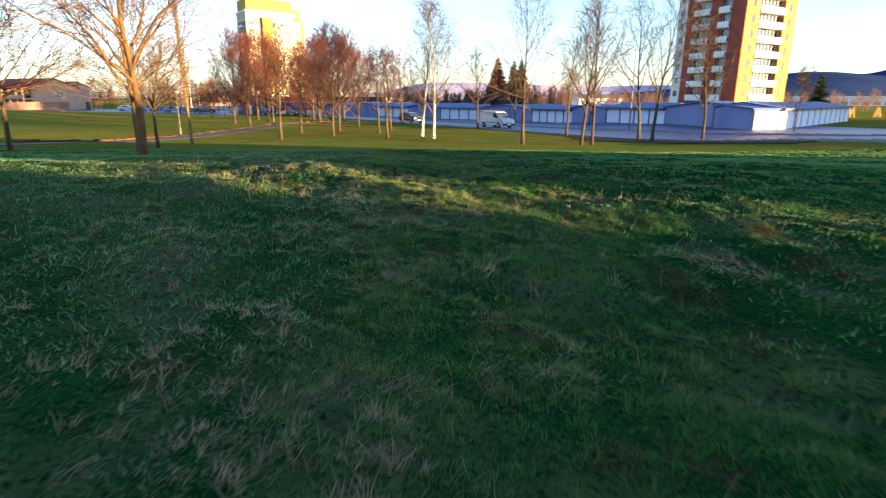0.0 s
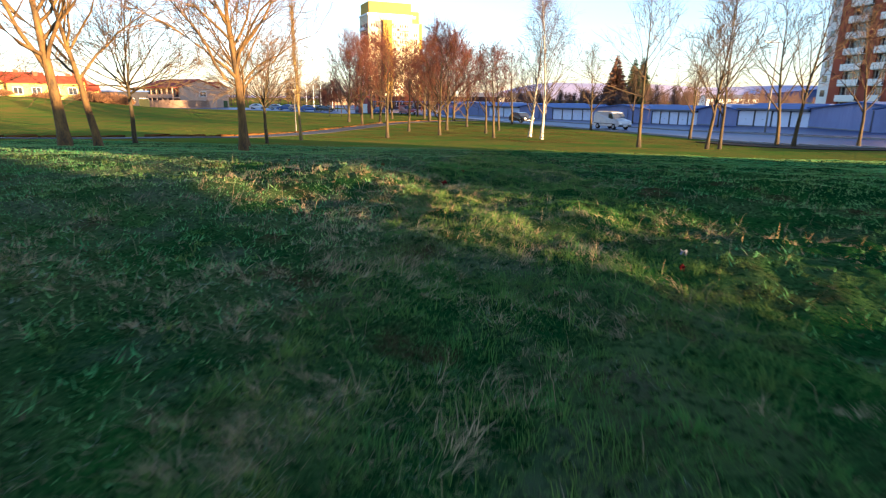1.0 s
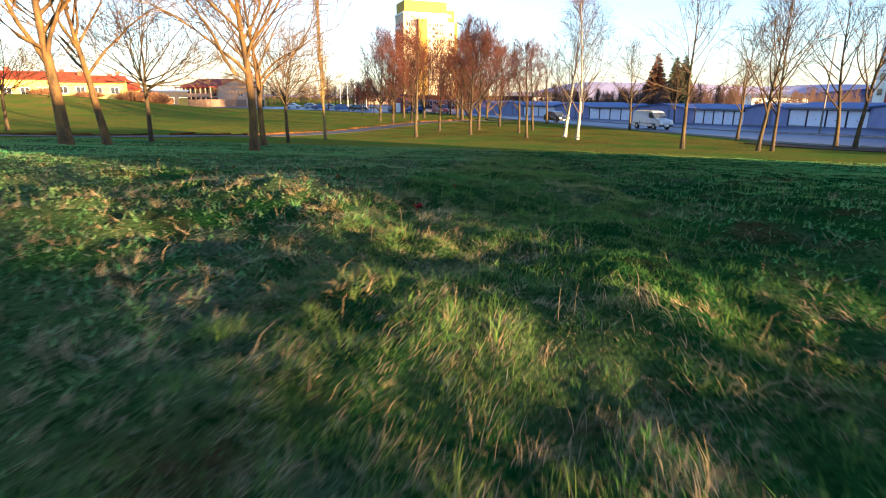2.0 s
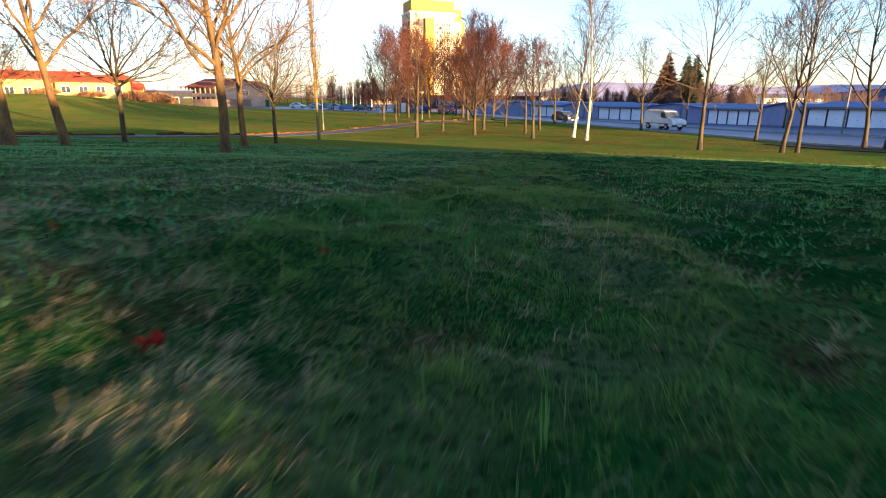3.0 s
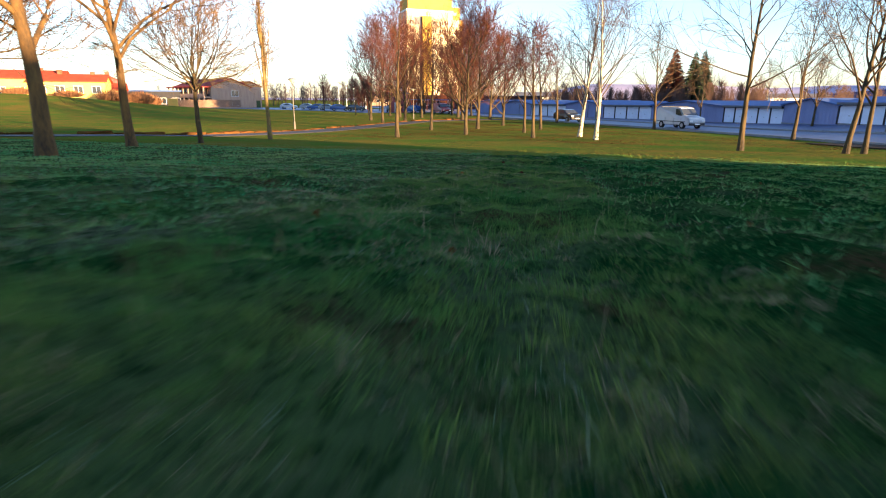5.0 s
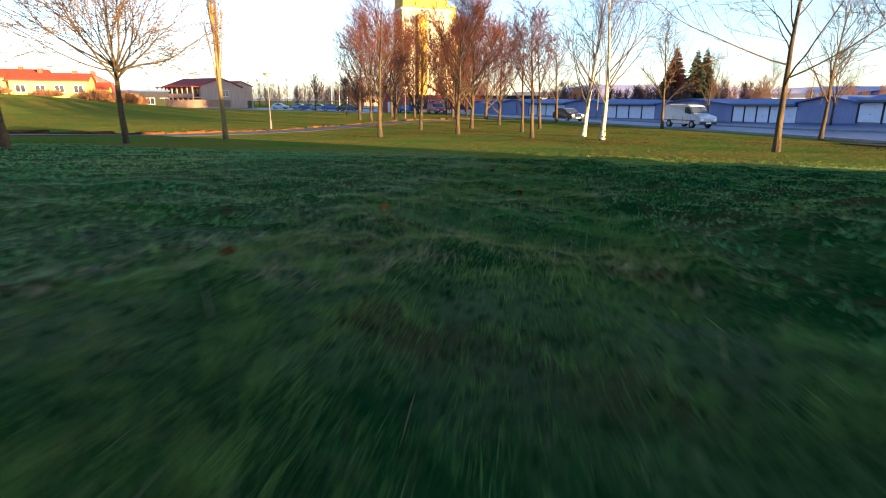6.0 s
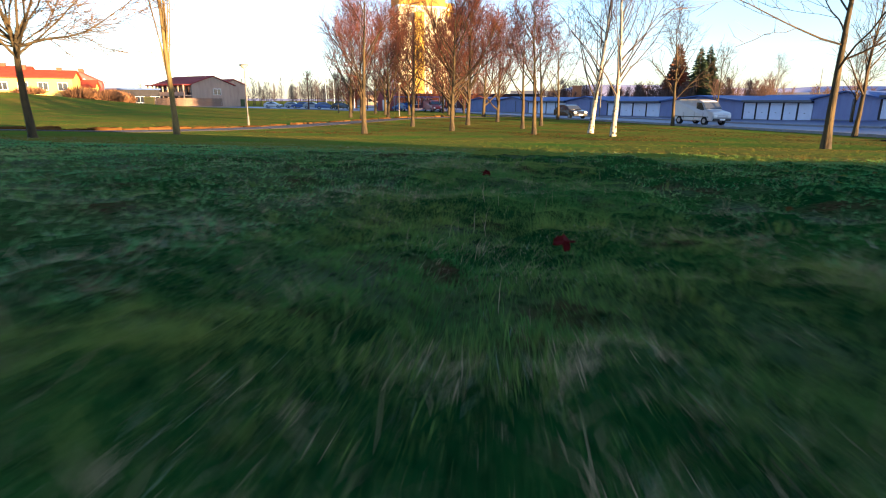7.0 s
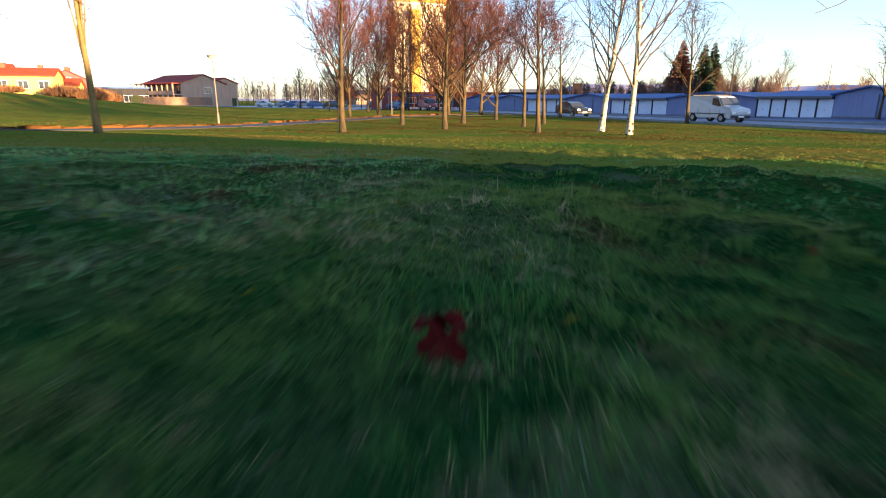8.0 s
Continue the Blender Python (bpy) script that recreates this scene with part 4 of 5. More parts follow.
# ---- vehicles ----
def vehicle(x, y, heading, paint, label, van=False, category="car", group=""):
    """A parked vehicle; its nose points along local x."""
    root = thing("van" if van else "car", pose(x, y, gz(x, y) + 0.04, 0, 0, heading), label, category, group)
    if van:
        L, W = 4.9, 1.85
        prof = [(-2.4, 0.35), (2.35, 0.35), (2.45, 0.75), (2.35, 1.0), (1.45, 1.22), (0.95, 1.85), (0.6, 1.96), (-2.3, 1.96), (-2.45, 1.7)]
        side = [(0.35, 1.2), (1.25, 1.2), (0.85, 1.78), (0.35, 1.8)]
        ws = (1.42, 1.25, 0.98, 1.83)
        wheels, wr = (-1.45, 1.5), 0.33
    else:
        L, W = 4.4, 1.76
        prof = [(-2.15, 0.3), (2.15, 0.3), (2.2, 0.6), (2.05, 0.85), (1.0, 0.98), (0.35, 1.42), (-0.2, 1.5), (-1.3, 1.48), (-1.95, 1.05), (-2.2, 0.9)]
        side = [(-1.6, 1.0), (0.85, 1.0), (0.3, 1.38), (-0.2, 1.43), (-1.25, 1.41)]
        ws = (1.0, 1.0, 0.42, 1.38)
        wheels, wr = (-1.3, 1.35), 0.31
    bm = bmesh.new()
    prism(bm, prof, -W / 2, W / 2, "y")
    for v in bm.verts:
        if v.co.z > 1.05:
            v.co.y *= 0.86
    bmesh.ops.bevel(bm, geom=bm.edges[:], offset=0.05, segments=2, affect="EDGES")
    body = part("body", bm, M[paint], root)
    for s in (-1, 1):
        bm = bmesh.new()
        y0 = s * W / 2
        vs = [bm.verts.new((a, y0 * (1 - 0.14 * min(1, max(0, (z - 0.98) / 0.12))) + s * 0.012, z)) for a, z in side]
        bm.faces.new(vs)
        r = bmesh.ops.extrude_face_region(bm, geom=bm.faces[:])
        bmesh.ops.translate(bm, vec=(0, -s * 0.05, 0), verts=[v for v in r["geom"] if isinstance(v, bmesh.types.BMVert)])
        part("side_window", bm, M["glass"], root)
        part("headlight", boxes((prof[1][0] - .1, s * W * .36 - .16, .62, prof[2][0] + .01, s * W * .36 + .16, .8), bevel=.02), M["lens"], root)
        for wx in wheels:
            bm = cone(bmesh.new(), wr, wr, -0.1, 0.1, sides=18)
            bmesh.ops.rotate(bm, cent=(0, 0, 0), matrix=Matrix.Rotation(math.pi / 2, 3, "X"), verts=bm.verts[:])
            bmesh.ops.translate(bm, vec=(wx, s * (W / 2 - 0.07), wr), verts=bm.verts[:])
            w = part("wheel", bm, M["tyre"], root)
            bm = cone(bmesh.new(), wr * .6, wr * .55, -0.115, 0.115, sides=12)
            bmesh.ops.rotate(bm, cent=(0, 0, 0), matrix=Matrix.Rotation(math.pi / 2, 3, "X"), verts=bm.verts[:])
            bmesh.ops.translate(bm, vec=(wx, s * (W / 2 - 0.07), wr), verts=bm.verts[:])
            part("rim", bm, M["steel"], w)
    xb, zb, xt, zt = ws
    bm = bmesh.new()
    vs = [bm.verts.new(q) for q in ((xb + .03, -W * .43, zb + .03), (xb + .03, W * .43, zb + .03), (xt + .03, W * .40, zt), (xt + .03, -W * .40, zt))]
    bm.faces.new(vs)
    r = bmesh.ops.extrude_face_region(bm, geom=bm.faces[:])
    bmesh.ops.translate(bm, vec=(-0.06, 0, -0.02), verts=[v for v in r["geom"] if isinstance(v, bmesh.types.BMVert)])
    part("windscreen", bm, M["glass"], root)
    part("bumper", boxes((prof[1][0] - .05, -W * .47, .34, prof[1][0] + .12, W * .47, .55), bevel=.03), M["plastic"], root)
    part("bumper", boxes((prof[0][0] - .1, -W * .47, .34, prof[0][0] + .05, W * .47, .55), bevel=.03), M["plastic"], root)
    if van:
        for s in (-1, 1):
            part("door_seam", boxes(*[(sx - .008, s * (W / 2 + .004) - .006, .45, sx + .008, s * (W / 2 + .004) + .006, 1.0) for sx in (0.3, 1.3, -0.95)], (-2.2, s * (W / 2 + .006) - .008, .62, 1.9, s * (W / 2 + .006) + .008, .68)), M["plastic"], root, "dark seams and rubbing strip")
            part("mirror", boxes((1.12, s * W * .47 - .06, 1.16, 1.2, s * W * .47 + .12 * s + .06, 1.34), bevel=.02), M["plastic"], root)
        for bx in (-1.9, -0.9, 0.1):
            part("roof_bar", boxes((bx - .03, -W * .40, 1.97, bx + .03, W * .40, 2.04)), M["plastic"], root)
    part("number_plate", boxes((prof[1][0] + .12, -.26, .4, prof[1][0] + .14, .26, .51)), M["frame_white"], root)
    return root


vehicle(6.6, 70.6, -57, "car_white", "white delivery van on the street", van=True, category="van")
vehicle(-4.9, 84.0, -56, "car_black", "black estate car on the street")
LOT = "cars in the parking lot"
for x, y, hd, paint, lab in ((-65.7, 137, 20, "car_grey", "grey car in the parking lot"), (-70.5, 140, 200, "car_blue", "blue car in the parking lot"), (-76, 146, 20, "car_grey", "grey car in the parking lot"), (-83, 148, 15, "car_white", "white car in the parking lot"),
                             (-60, 132.0, 25, "car_blue", "blue car in the parking lot"), (-119.4, 138.2, 70, "car_white", "pale car beside the timber building"), (-45, 127, 100, "car_grey", "grey car by the shelter"), (-38.5, 122, 150, "car_blue", "dark blue car by the shelter"), (-55, 130, 20, "car_black", "black car in the parking lot")):
    vehicle(x, y, hd, paint, lab, group=LOT)
vehicle(-31.0, 117.0, -50, "car_red", "red van at the street corner", van=True, category="van")

# red kiosk and shelter by the car park
k = thing("red_shed", pose(-44, 123.0, -2.72, 0, 0, 10), "small red board shed beside the parking lot", "shed")
part("wall", boxes((0, 0, 0, 3.2, 3, 3.9)), M["timber_red"], k)
part("roof", boxes((-.3, -.3, 3.9, 3.5, 3.3, 4.1)), M["fascia"], k)
part("door", boxes((1.0, -.05, 0, 2.0, 0.02, 2.1)), M["frame_white"], k)
k = thing("shelter", pose(-40, 121.0, -2.72, 0, 0, 8), "open steel bicycle shelter with a flat roof", "shelter")
part("roof", boxes((0, 0, 2.6, 12, 3, 2.75)), M["roof_felt"], k)
for i in range(5):
    part("post", boxes((0.1 + i * 2.9, 0.1, 0, 0.22 + i * 2.9, 0.22, 2.6)), M["steel"], k)
    part("post", boxes((0.1 + i * 2.9, 2.8, 0, 0.22 + i * 2.9, 2.92, 2.6)), M["steel"], k)
k = thing("low_building", pose(-62, 172, -2.7, 0, 0, 12), "long low dark building behind the trees", "building")
part("wall", boxes((0, 0, 0, 44, 12, 3.6)), M["brown_board"], k)
part("roof", boxes((-.4, -.4, 3.6, 44.4, 12.4, 4.0)), M["dark_board"], k)
for i in range(12):
    window(k, 1.4 + i * 3.5, 3.3 + i * 3.5, 1.0, 2.5, 0)
k = thing("chimney_stack", pose(-7.4, 152.0, -2.7), "orange brick chimney behind the garages", "chimney")
part("stack", boxes((-1.0, -1.0, 0, 1.0, 1.0, 5.2), bevel=.03), M["hazel"], k)
part("cap", boxes((-1.15, -1.15, 5.2, 1.15, 1.15, 5.4)), M["hazel"], k)
k = thing("long_white_building", pose(205, 366, -2.7, 0, 0, -34), "long low white building far beyond the street", "building")
part("wall", boxes((0, 0, 0, 75, 12, 6.6)), M["render_white"], k)
part("roof", boxes((-.5, -.5, 6.6, 75.5, 12.5, 7.0)), M["fascia"], k)
for i in range(14):
    window(k, 2 + i * 5.2, 5 + i * 5.2, 1.5, 3.0, 0)
R = random.Random(5)
for i, (bx, by, w, hh, mat) in enumerate(((-34, 225, 20, 5.6, "render_white"), (66, 285, 24, 6.0, "render_white"), (-112, 255, 26, 6, "timber"))):
    k = thing("distant_house", pose(bx, by, -2.7, 0, 0, R.uniform(-15, 15)), "distant low house beyond the trees", "house", "distant houses")
    gabled(k, 0, w, 0, 10, 0, hh - 1.6, hh, mat, "fascia")
    for j in range(int(w / 4)):
        window(k, 1.2 + j * 4, 2.8 + j * 4, 1.4, 2.8, 0)


# ---- far woods and hills ----
def far_woods(name, spots, label, seed, mat="wood_far"):
    R = random.Random(seed)
    V, Fc = [], []
    for x, y, h in spots:
        z = gz(x, y)
        b = len(V)
        V += [(x - .12, y, z), (x + .12, y, z), (x + .03, y, z + h * .8), (x - .03, y, z + h * .8)]
        Fc.append((b, b + 1, b + 2, b + 3))
        for _ in range(90):
            t = R.uniform(0.22, 0.95)
            a, up = R.uniform(0, 6.283), R.uniform(0.5, 1.3)
            l = h * R.uniform(0.12, 0.36) * (1.1 - 0.5 * t)
            sx = R.uniform(-1, 1) * h * 0.16 * (1.2 - t)
            sy = R.uniform(-1, 1) * h * 0.16 * (1.2 - t)
            p = Vector((x + sx, y + sy, z + h * t * .85))
            q = p + Vector((math.cos(a) * l * .8, math.sin(a) * l * .8, l * up))
            w = R.uniform(0.025, 0.055)
            b = len(V)
            V += [(p.x - w, p.y, p.z), (p.x + w, p.y, p.z), tuple(q)]
            Fc.append((b, b + 1, b + 2))
    ob = raw(name, V, Fc, M[mat])
    return tagged(ob, label, "trees", kind="stuff")


R = random.Random(9)
far_woods("far_woods", [(R.uniform(-16, 34), R.uniform(150, 180), R.uniform(5, 8.5)) for _ in range(110)], "reddish bare trees close behind the garages", 8)
far_woods("far_woods", [(R.uniform(-20, 130), R.uniform(150, 240), R.uniform(3.5, 7.0)) for _ in range(260)], "distant brown bare trees behind the garages", 3)
far_woods("far_woods", [(R.uniform(-170, -40), R.uniform(190, 260), R.uniform(7, 12)) for _ in range(150)], "distant bare trees behind the parking lot", 4)
far_woods("far_woods", [(R.uniform(-66, -26), R.uniform(128, 165), R.uniform(7.5, 10.5)) for _ in range(46)], "reddish bare trees before the tower block", 7, "twig_red")
far_woods("far_woods", [(R.uniform(90, 330), R.uniform(190, 330), R.uniform(4, 8)) for _ in range(60)], "distant bare trees beyond the street", 6)


def hills(name, x0, x1, y, height, seed, mat, label):
    R = random.Random(seed)
    ph = [(R.uniform(0, 6.28), R.uniform(.6, 1.4)) for _ in range(5)]
    bm = bmesh.new()
    rows = []
    n = 90
    for j in range(7):
        row = []
        for i in range(n + 1):
            t = i / n
            x = x0 + (x1 - x0) * t
            h = height(t) + sum(height(t) * 0.15 / (k + 1) * math.sin(t * 9 * (k + 1) * f + p) for k, (p, f) in enumerate(ph))
            row.append(bm.verts.new((x, y + j * 90, -8 + (h + 8) * math.sin(j / 6 * math.pi / 2))))
        rows.append(row)
    for a, b in zip(rows, rows[1:]):
        for i in range(n):
            bm.faces.new((a[i], a[i + 1], b[i + 1], b[i]))
    return tagged(mesh_object(name, bm, M[mat], True), label, "hills", kind="structure")


hills("backdrop", 500, 3600, 1900, lambda t: 20 + 150 * float(ease((t - 0.05) / 0.42)), 2, "hill", "wooded hills on the horizon, haze put into their blue")
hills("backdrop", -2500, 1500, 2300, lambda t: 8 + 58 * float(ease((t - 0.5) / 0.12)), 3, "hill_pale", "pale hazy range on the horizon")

# unseen blocks, added to keep the low sun off slope, garages and timber building
def plain_block(n0, n1, s0, s1, top, label, roof=0.0):
    """An unseen block added to cast shade; n runs across the sunlight, s towards the sun."""
    turn = 90 - SUN_AZ
    k = thing("shade_caster", pose(0, 0, -0.6, 0, 0, turn), label, "building", kind="structure")
    part("wall", boxes((s0, n0, 0, s1, n1, top + 0.3)), M["render_white"], k)
    part("roof", boxes((s0 - .15, n0 + .05, top + 0.3, s1 + .15, n1 - .05, top + 0.6)), M["fascia"], k)


plain_block(4.95, 26.2, 45, 56, 5.5, "unseen flat-roofed block added to shade the slope")
plain_block(-40, 3.45, 45, 56, 6.2, "unseen flat-roofed block added to shade the near mound")
# tree outside the view, added only to break up the sunlit strip
tree("tree", 19.9, -4.6, 6.5, 0.13, "unseen bare tree added to dapple the sunlit strip", 91, **{**RED, "fork": 0.08, "limbs": 24, "spread": 1.1, "fine": 0.010, "thin": 0.42})
plain_block(66, 108, 90, 100, 7.2, "unseen low block added to shade the garage doors")
plain_block(88, 109.5, 160, 175, 36, "unseen tall block added to shade the timber building")

# ---- edging of the footpath ----
edge = thing("path_edging", Matrix(), "sunlit dry turf edging along the footpath", "edging", kind="structure")
for (p, r), (p2, r2) in zip(FOOTPATH, FOOTPATH[1:]):
    if p.y < 18 or p.y > 88 or random.random() < 0.12:
        continue
    a, b = p - r * 1.75, p2 - r2 * 1.75
    d = b - a
    bm = boxes((-d.length / 2 * .97, -0.35, -0.1, d.length / 2 * .97, 0.25, random.uniform(.06, .17)), bevel=0.05)
    bmesh.ops.subdivide_edges(bm, edges=bm.edges[:], cuts=2)
    for v in bm.verts:
        v.co += Vector((0, random.uniform(-.08, .08), random.uniform(-.05, .05)))
    c = (a + b) / 2
    ob = part("turf", bm, M["edging"], edge)
    ob.matrix_world = Matrix.Translation((c.x, c.y, gz(c.x, c.y))) @ Matrix.Rotation(math.atan2(d.y, d.x), 4, "Z")


# ---- fallen leaves that can be told apart ----
def leaf(x, y, size, mat, label, seed, turn):
    R = random.Random(seed)
    bm = bmesh.new()
    c = bm.verts.new((0, 0, 0.012))
    ring = []
    for i in range(20):
        a = 2 * math.pi * i / 20
        lobe = 0.55 + 0.45 * abs(math.cos(2.5 * a)) ** 0.8
        ring.append(bm.verts.new((size * lobe * math.cos(a), size * lobe * math.sin(a), 0.012 * math.sin(3 * a) + R.uniform(0, .012))))
    for i in range(20):
        bm.faces.new((c, ring[i], ring[(i + 1) % 20]))
    ex = bmesh.ops.extrude_face_region(bm, geom=bm.faces[:])
    bmesh.ops.translate(bm, vec=(0, 0, 0.0015), verts=[v for v in ex["geom"] if isinstance(v, bmesh.types.BMVert)])
    ob = mesh_object("leaf", bm, M[mat])
    ob.matrix_world = pose(x, y, gz(x, y) + 0.035, R.uniform(-22, 22), R.uniform(-22, 22), turn)
    return tagged(ob, label, "leaf", "fallen leaves in the grass")


leaf(-2.20, 22.94, 0.042, "leaf_red", "dark red maple leaf lying in the grass", 1, 20)
leaf(-2.175, 22.89, 0.036, "leaf_red", "dark red maple leaf lying in the grass", 2, 120)
leaf(-1.39, 20.12, 0.036, "leaf_red", "bright red leaf lying in the grass", 3, 80)
leaf(-1.80, 17.85, 0.030, "leaf_orange", "orange leaf lying in the grass", 4, 200)
leaf(-0.21, 5.72, 0.026, "leaf_red", "bright red leaf lying in the grass", 5, 50)
leaf(1.30, 3.61, 0.017, "fascia", "pale grey leaf lying in the grass", 6, 10)
leaf(1.25, 3.37, 0.012, "leaf_red", "dark red leaf lying in the grass", 7, 150)
for i in range(26):
    lx, ly = random.uniform(-5, 3.5), random.uniform(1.5, 26)
    leaf(lx, ly, random.uniform(.009, .018), random.choice(("leaf_brown", "leaf_brown", "leaf_brown")), "small withered leaf lying in the grass", 20 + i, random.uniform(0, 360))


# ---- grass ----
def field(x, y, scale, seed):
    """Smooth patches between -1 and 1."""
    r = np.random.default_rng(seed)
    v = 0
    for k in range(9):
        t, ph, wl = r.uniform(0, 6.28), r.uniform(0, 6.28), scale * r.uniform(0.5, 1.7)
        v = v + np.sin((x * np.cos(t) + y * np.sin(t)) * 6.283 / wl + ph)
    return v / 4.0


def blades(name, x, y, length, width, lean, seed, mat, label, bent=True, outward=None):
    r = np.random.default_rng(seed)
    if y.max() > 27:
        grow_here = ~paved(x, y)
        x, y, length, width, lean = x[grow_here], y[grow_here], length[grow_here], width[grow_here], lean[grow_here]
        outward = None if outward is None else outward[grow_here]
    n = len(x)
    z = ground_z(x, y) - 0.006
    a = r.uniform(0, 2 * np.pi, n)
    comb = field(x, y, 2.2, seed + 1) * 3.0                       # neighbouring blades lie the same way
    la = comb + r.normal(0, 1.5, n) if outward is None else outward
    dx, dy = np.cos(la) * lean, np.sin(la) * lean
    up = np.sqrt(np.clip(1 - np.clip(lean, 0, .97) ** 2, 0.05, 1))
    sx, sy = np.cos(a) * width / 2, np.sin(a) * width / 2
    base = np.stack([x, y, z], -1)
    side = np.stack([sx, sy, np.zeros(n)], -1)
    mid = base + np.stack([dx * .38, dy * .38, up * .62], -1) * length[:, None]
    tip = base + np.stack([dx * 1.15, dy * 1.15, up * .92], -1) * length[:, None]
    if bent:
        co = np.stack([base - side, base + side, mid + side * .8, mid - side * .8, tip], 1).reshape(-1, 3)
        k = np.arange(n)[:, None] * 5
        loops = np.concatenate([k, k + 1, k + 2, k + 3, k + 3, k + 2, k + 4], 1).astype(np.int32).ravel()
        starts = np.stack([np.arange(n) * 7, np.arange(n) * 7 + 4], 1).astype(np.int32).ravel()
    else:
        co = np.stack([base - side, base + side, tip], 1).reshape(-1, 3)
        loops = np.arange(3 * n, dtype=np.int32)
        starts = np.arange(0, 3 * n, 3, dtype=np.int32)
    me = bpy.data.meshes.new(name)
    me.vertices.add(len(co))
    me.vertices.foreach_set("co", co.astype(np.float32).ravel())
    me.loops.add(len(loops))
    me.loops.foreach_set("vertex_index", loops)
    me.polygons.add(len(starts))
    me.polygons.foreach_set("loop_start", starts)
    me.update(calc_edges=True)
    me.materials.append(M[mat])
    return tagged(new(name, me), label, "grass", kind="stuff")


ROAD_XY = np.array([(p.x, p.y, r.x, r.y) for p, r in ROAD])
FOOT_XY = np.array([(p.x, p.y, r.x, r.y) for p, r in FOOTPATH])


def paved(x, y):
    """True where street, forecourt or footpath lie, and no grass grows."""
    out = np.zeros(len(x), bool)
    for line, lo, hi in ((ROAD_XY, -4.45, 26), (FOOT_XY, -1.45, 1.45)):
        best, off = np.full(len(x), 1e9), np.zeros(len(x))
        for px, py, rx, ry in line:
            dx, dy = x - px, y - py
            o = dx * rx + dy * ry
            t = np.abs(dx * -ry + dy * rx)
            near = t < best
            near &= np.abs(o) < 40
            best[near], off[near] = t[near], o[near]
        out |= (off > lo) & (off < hi) & (best < 4)
    return out


def strew(n, x0, x1, y0, y1, seed, swing=0.0):
    """Plan points; swing shifts the strip leftwards as y grows."""
    r = np.random.default_rng(seed)
    y = r.uniform(y0, y1, n)
    return r.uniform(x0, x1, n) - swing * np.clip((y - 3) / 20, 0, 1.2), y


def track_x(y):
    """The line down the slope along which the finest blades stand."""
    return 0.75 - 0.135 * np.clip(y - 3, 0, 30)


def light_bias(x, y):
    """West side drier and paler, east side sparser, to imitate uneven light."""
    return np.clip(-0.6 * (x - track_x(y)), -0.8, 0.55)


def sward(name, count, area, seed, size, thick, mat, label, dry, swing=0.0, bent=True, hole=False, clear=0.0, patches=(101, 102), crest=1.0):
    """Blades in tufts; dry: only where the patches are dry; crest: weight of the painted sun strip and side bias."""
    x, y = strew(count, *area, seed, swing)
    r = np.random.default_rng(seed + 5)
    d = field(x, y, 1.3, patches[0]) + 0.6 * field(x, y, 0.5, patches[1])
    tuft = field(x, y, 0.42, 103)
    d = d + crest * (0.7 * np.exp(-((x * .4226 + y * .9063 - 4.2) / 1.0) ** 2) + light_bias(x, y))      # more straw along the sunlit strip, its gold put into the mix
    # blades thin out east of the track, dark ground there imitates shade
    keep = (d + r.normal(0, .45, count) > 0.25) if dry else (tuft + r.normal(0, .8, count) > -1.5 + np.clip(-2.6 * light_bias(x, y), 0, 1.9) * (np.abs(x - track_x(y)) < 1.8))
    keep &= (x > -1.45 * (y + 1)) & (x < 0.9 * (y + 2))
    keep &= np.abs(x - track_x(y)) > clear
    if hole:
        keep &= (np.abs(x) > 6) | (y > 29)
    x, y, tuft = x[keep], y[keep], tuft[keep]
    n = len(x)
    length = size * r.uniform(0.55, 1.25, n) * np.clip(1 + 0.45 * tuft, 0.5, 1.8)
    lean = np.clip(r.normal(0.90 if dry else 0.64, 0.18, n), 0.05, 0.97)
    return blades(name, x, y, length, thick * r.uniform(.7, 1.3, n), lean, seed + 9, mat, label, bent)


def tufts(name, count, each, area, seed, size, thick, mat, label, dry, swing=0.0):
    """Tufts whose blades fan out from one root."""
    cx, cy = strew(count, *area, seed, swing)
    r = np.random.default_rng(seed + 3)
    # tufts favour the same strip, golden sunlight put into the straw
    patch = field(cx, cy, 1.3, 101) + 0.6 * field(cx, cy, 0.5, 102) + 0.7 * np.exp(-((cx * .4226 + cy * .9063 - 4.2) / 1.0) ** 2) + light_bias(cx, cy)
    keep = (patch + r.normal(0, .4, count) > 0.32) if dry else (patch + r.normal(0, .5, count) < 0.9) & (r.random(count) < 1 + 0.9 * np.clip(light_bias(cx, cy), -1, 0) * (np.abs(cx - track_x(cy)) < 1.8))
    cx, cy = cx[keep], cy[keep]
    n = len(cx)
    big = np.clip(np.exp(r.normal(0, 0.38, n)) * (1 + 0.35 * field(cx, cy, 0.8, 105)), 0.4, 2.4)
    k = np.repeat(np.arange(n), each)
    m = len(k)
    a, q = r.uniform(0, 2 * np.pi, m), np.abs(r.normal(0, 1, m))
    rad = 0.028 * big[k] * q
    x, y = cx[k] + np.cos(a) * rad, cy[k] + np.sin(a) * rad
    length = size * big[k] * r.uniform(0.5, 1.2, m)
    lean = np.clip((0.72 if dry else 0.30) + 0.28 * q + r.normal(0, .12, m), 0.03, 0.97)
    return blades(name, x, y, length, thick * r.uniform(.7, 1.3, m), lean, seed + 9, mat, label, True, (field(x, y, 1.6, 131) * 4 + r.normal(0, .8, m)) if dry else a + 0.9 * field(x, y, 2.2, seed + 1))


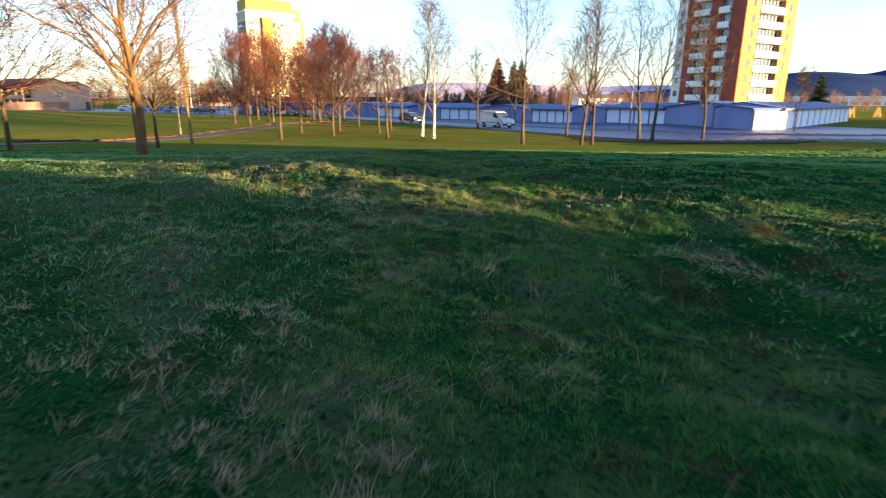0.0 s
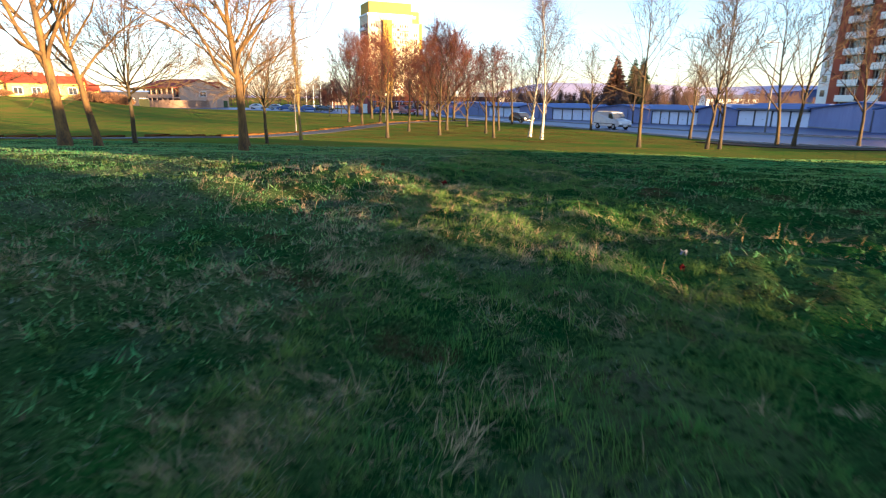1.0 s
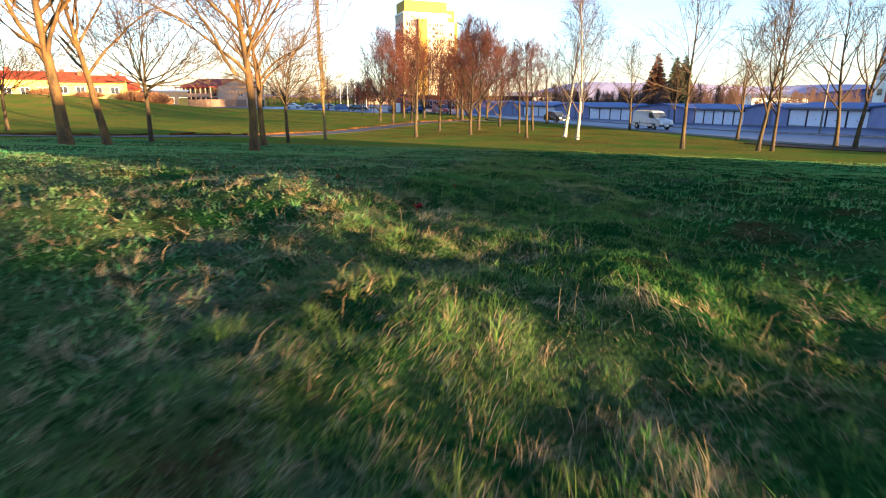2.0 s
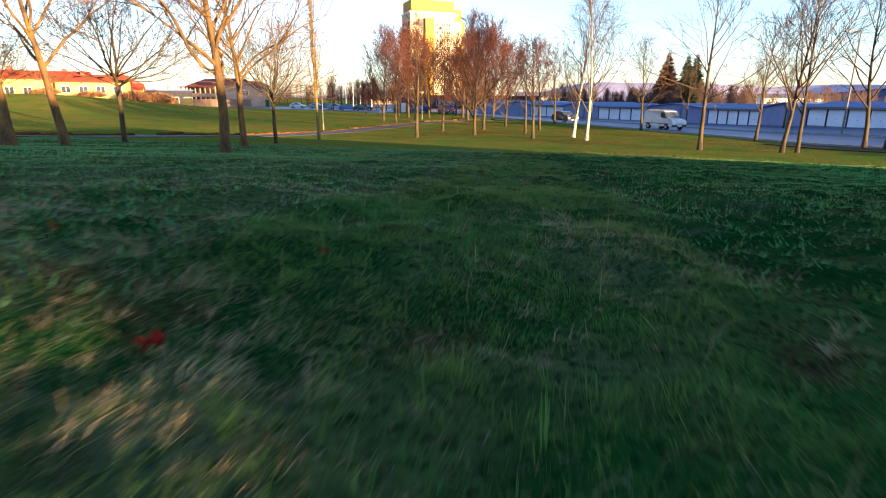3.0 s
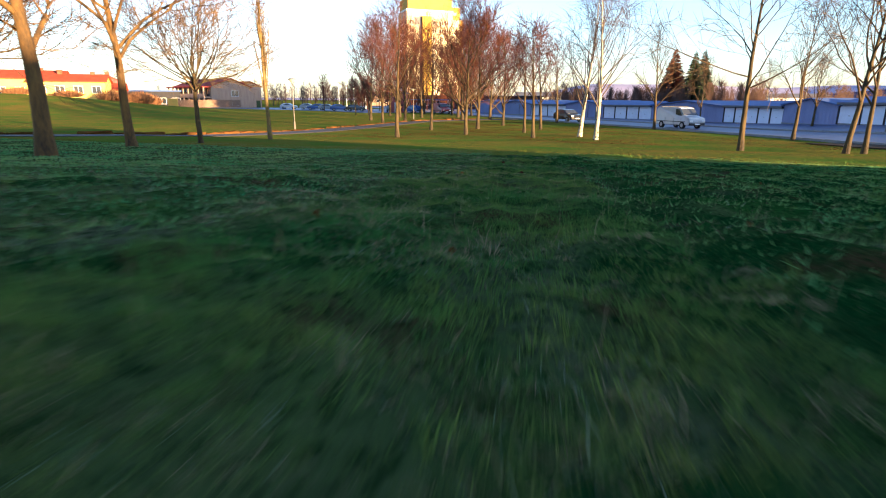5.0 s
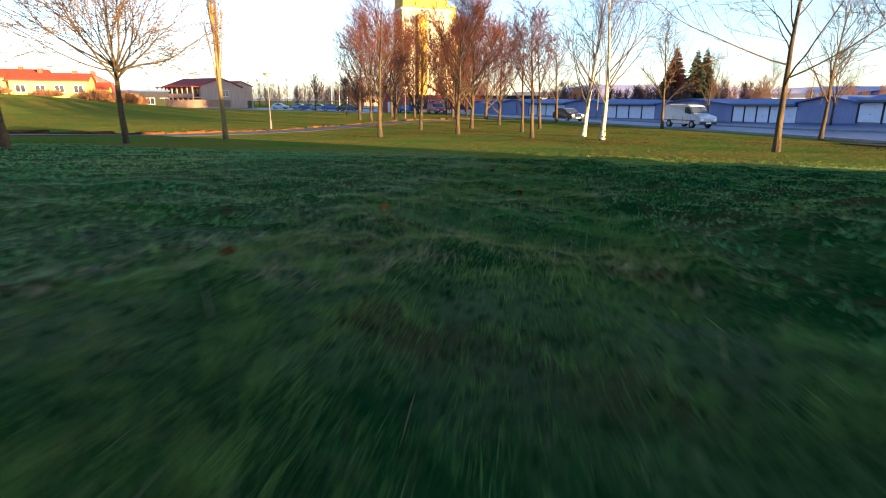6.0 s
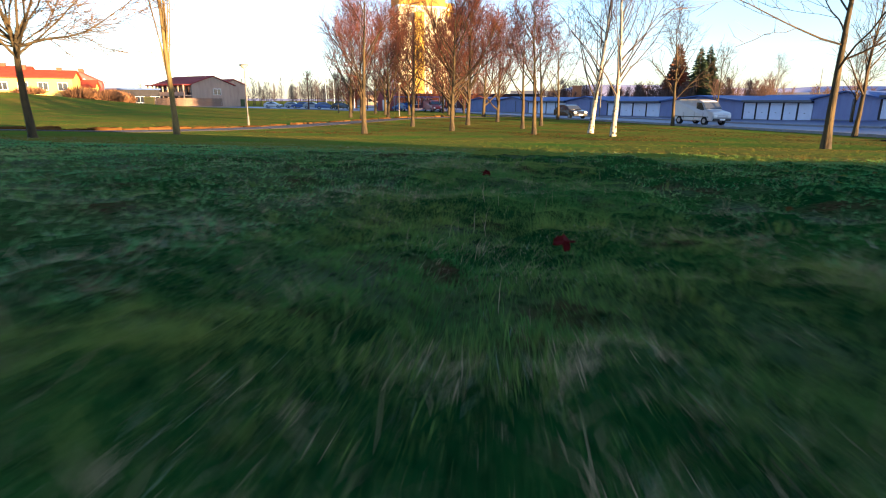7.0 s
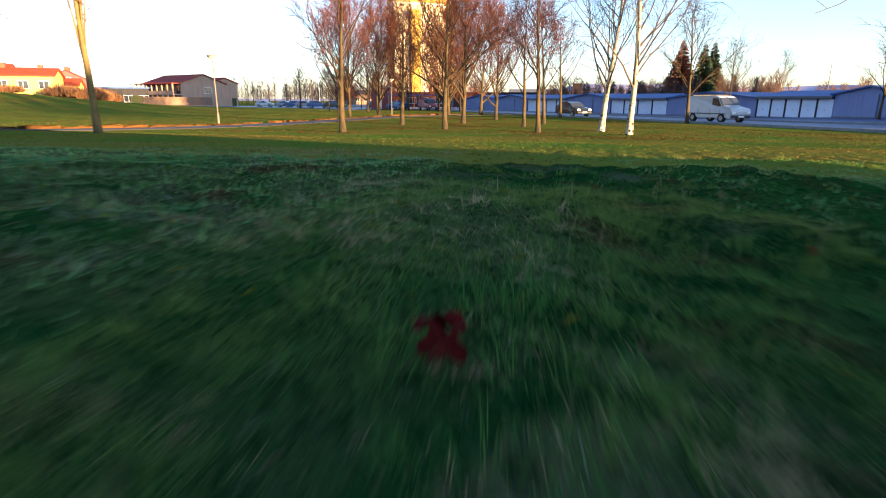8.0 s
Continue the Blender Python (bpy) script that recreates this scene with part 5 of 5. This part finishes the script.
tufts("grass", 4600, 30, (0.0, 1.5, 0.2, 25.5), 11, 0.036, 0.0018, "grass", "lush green grass tufts of uneven height", False, swing=2.7)
tufts("dry_grass", 4200, 24, (-0.3, 1.7, 0.2, 25.5), 13, 0.042, 0.0016, "straw", "matted tufts of pale dry grass", True, swing=2.7)
tufts("grass", 10500, 16, (-6.5, 8.5, 1.0, 30), 15, 0.042, 0.0030, "grass", "lush green grass tufts of uneven height", False, swing=1.5)
tufts("dry_grass", 3000, 22, (-2.2, 3.6, 0.2, 8), 17, 0.050, 0.0022, "straw", "matted tufts of pale dry grass on the crest", True)
sward("grass", 480000, (-0.1, 1.6, 0.2, 25.5), 1, 0.030, 0.0021, "grass", "short lush green grass between the tufts", False, swing=2.7, bent=False)
sward("grass", 320000, (-6.5, 8.5, 1.0, 28), 2, 0.034, 0.0070, "grass_bright", "short lush green grass, tufted and uneven", False, swing=1.5, bent=False, clear=0.75)
sward("dry_grass", 170000, (-0.4, 1.8, 0.2, 25.5), 3, 0.044, 0.0019, "straw", "matted tufts of pale dry grass", True, swing=2.7, bent=False)
sward("dry_grass", 130000, (-7, 6.5, 1.0, 30), 4, 0.050, 0.0042, "straw", "matted tufts of pale dry grass", True, swing=1.5, bent=False, clear=0.9)
sward("dry_grass", 170000, (-0.3, 1.8, 0.2, 25.5), 41, 0.036, 0.0020, "withered", "withered brown grass in patches", True, swing=2.7, bent=False, patches=(201, 202), crest=0.0)
sward("dry_grass", 130000, (-6.5, 6.5, 1.0, 28), 42, 0.040, 0.0065, "withered", "withered brown grass in patches", True, swing=1.5, bent=False, clear=0.75, patches=(201, 202), crest=0.0)
sward("grass", 220000, (-26, 22, 3, 27), 6, 0.038, 0.034, "grass_bright", "green park lawn on the slope", False, bent=False, hole=True)
sward("grass", 90000, (-0.5, 1.2, 0.2, 25.5), 31, 0.034, 0.0022, "grass_pale", "pale dry grass, light on the west side put into its colour", True, swing=2.7, bent=False)
sward("grass", 110000, (-14, 2.0, 1.0, 30), 32, 0.040, 0.0075, "grass_pale", "pale dry grass, light on the west side put into its colour", True, swing=1.5, bent=False, clear=0.9)
sward("dry_grass", 20000, (-26, 22, 3, 28), 7, 0.07, 0.009, "straw", "dry grass scattered over the slope", True, bent=False, hole=True)


stalk_x, stalk_y = strew(2600, -2.5, 3.5, 0.4, 25.5, 77, 2.4)
blades("grass_stalk", stalk_x, stalk_y, np.random.default_rng(78).uniform(.06, .13, 2600), np.full(2600, .0019), np.clip(np.random.default_rng(79).normal(.35, .2, 2600), .02, .9), 80, "straw", "thin pale dry stalks standing above the grass")


def litter(count, area, seed):
    """Fallen leaves too many to count under the trees."""
    r = np.random.default_rng(seed)
    x, y = strew(count, *area, seed)
    keep = field(x, y, 9, 301) + field(x, y, 2.5, 302) * .6 + r.normal(0, .4, count) > 0.35
    keep &= ~paved(x, y)
    x, y = x[keep], y[keep]
    n = len(x)
    z = ground_z(x, y) + r.uniform(0.012, 0.032, n)
    a, s = r.uniform(0, 6.28, n), r.uniform(.025, .055, n)
    c = np.stack([x, y, z], -1)
    u = np.stack([np.cos(a) * s, np.sin(a) * s, r.uniform(-.012, .012, n)], -1)
    v = np.stack([-np.sin(a) * s * .7, np.cos(a) * s * .7, r.uniform(-.012, .012, n)], -1)
    co = np.stack([c - u, c - v, c + u, c + v], 1).reshape(-1, 3)
    return tagged(raw("leaf_litter", co.tolist(), np.arange(4 * n).reshape(-1, 4).tolist(), M["leaf_brown"]), "brown fallen leaves strewn under the trees", "leaves", kind="stuff")


sward("grass", 320000, (-40, 24, 23, 96), 8, 0.016, 0.065, "lawn_far", "green park lawn under the trees", False, bent=False)
sward("grass", 110000, (-125, -24, 20, 135), 9, 0.025, 0.08, "lawn_hill", "green lawn rising towards the houses", False, bent=False)
sward("grass", 25000, (50, 180, 86, 190), 10, 0.08, 0.22, "lawn_far", "sunlit green lawn beyond the garages", False, bent=False)


litter(60000, (-22, 18, 43, 82), 61)
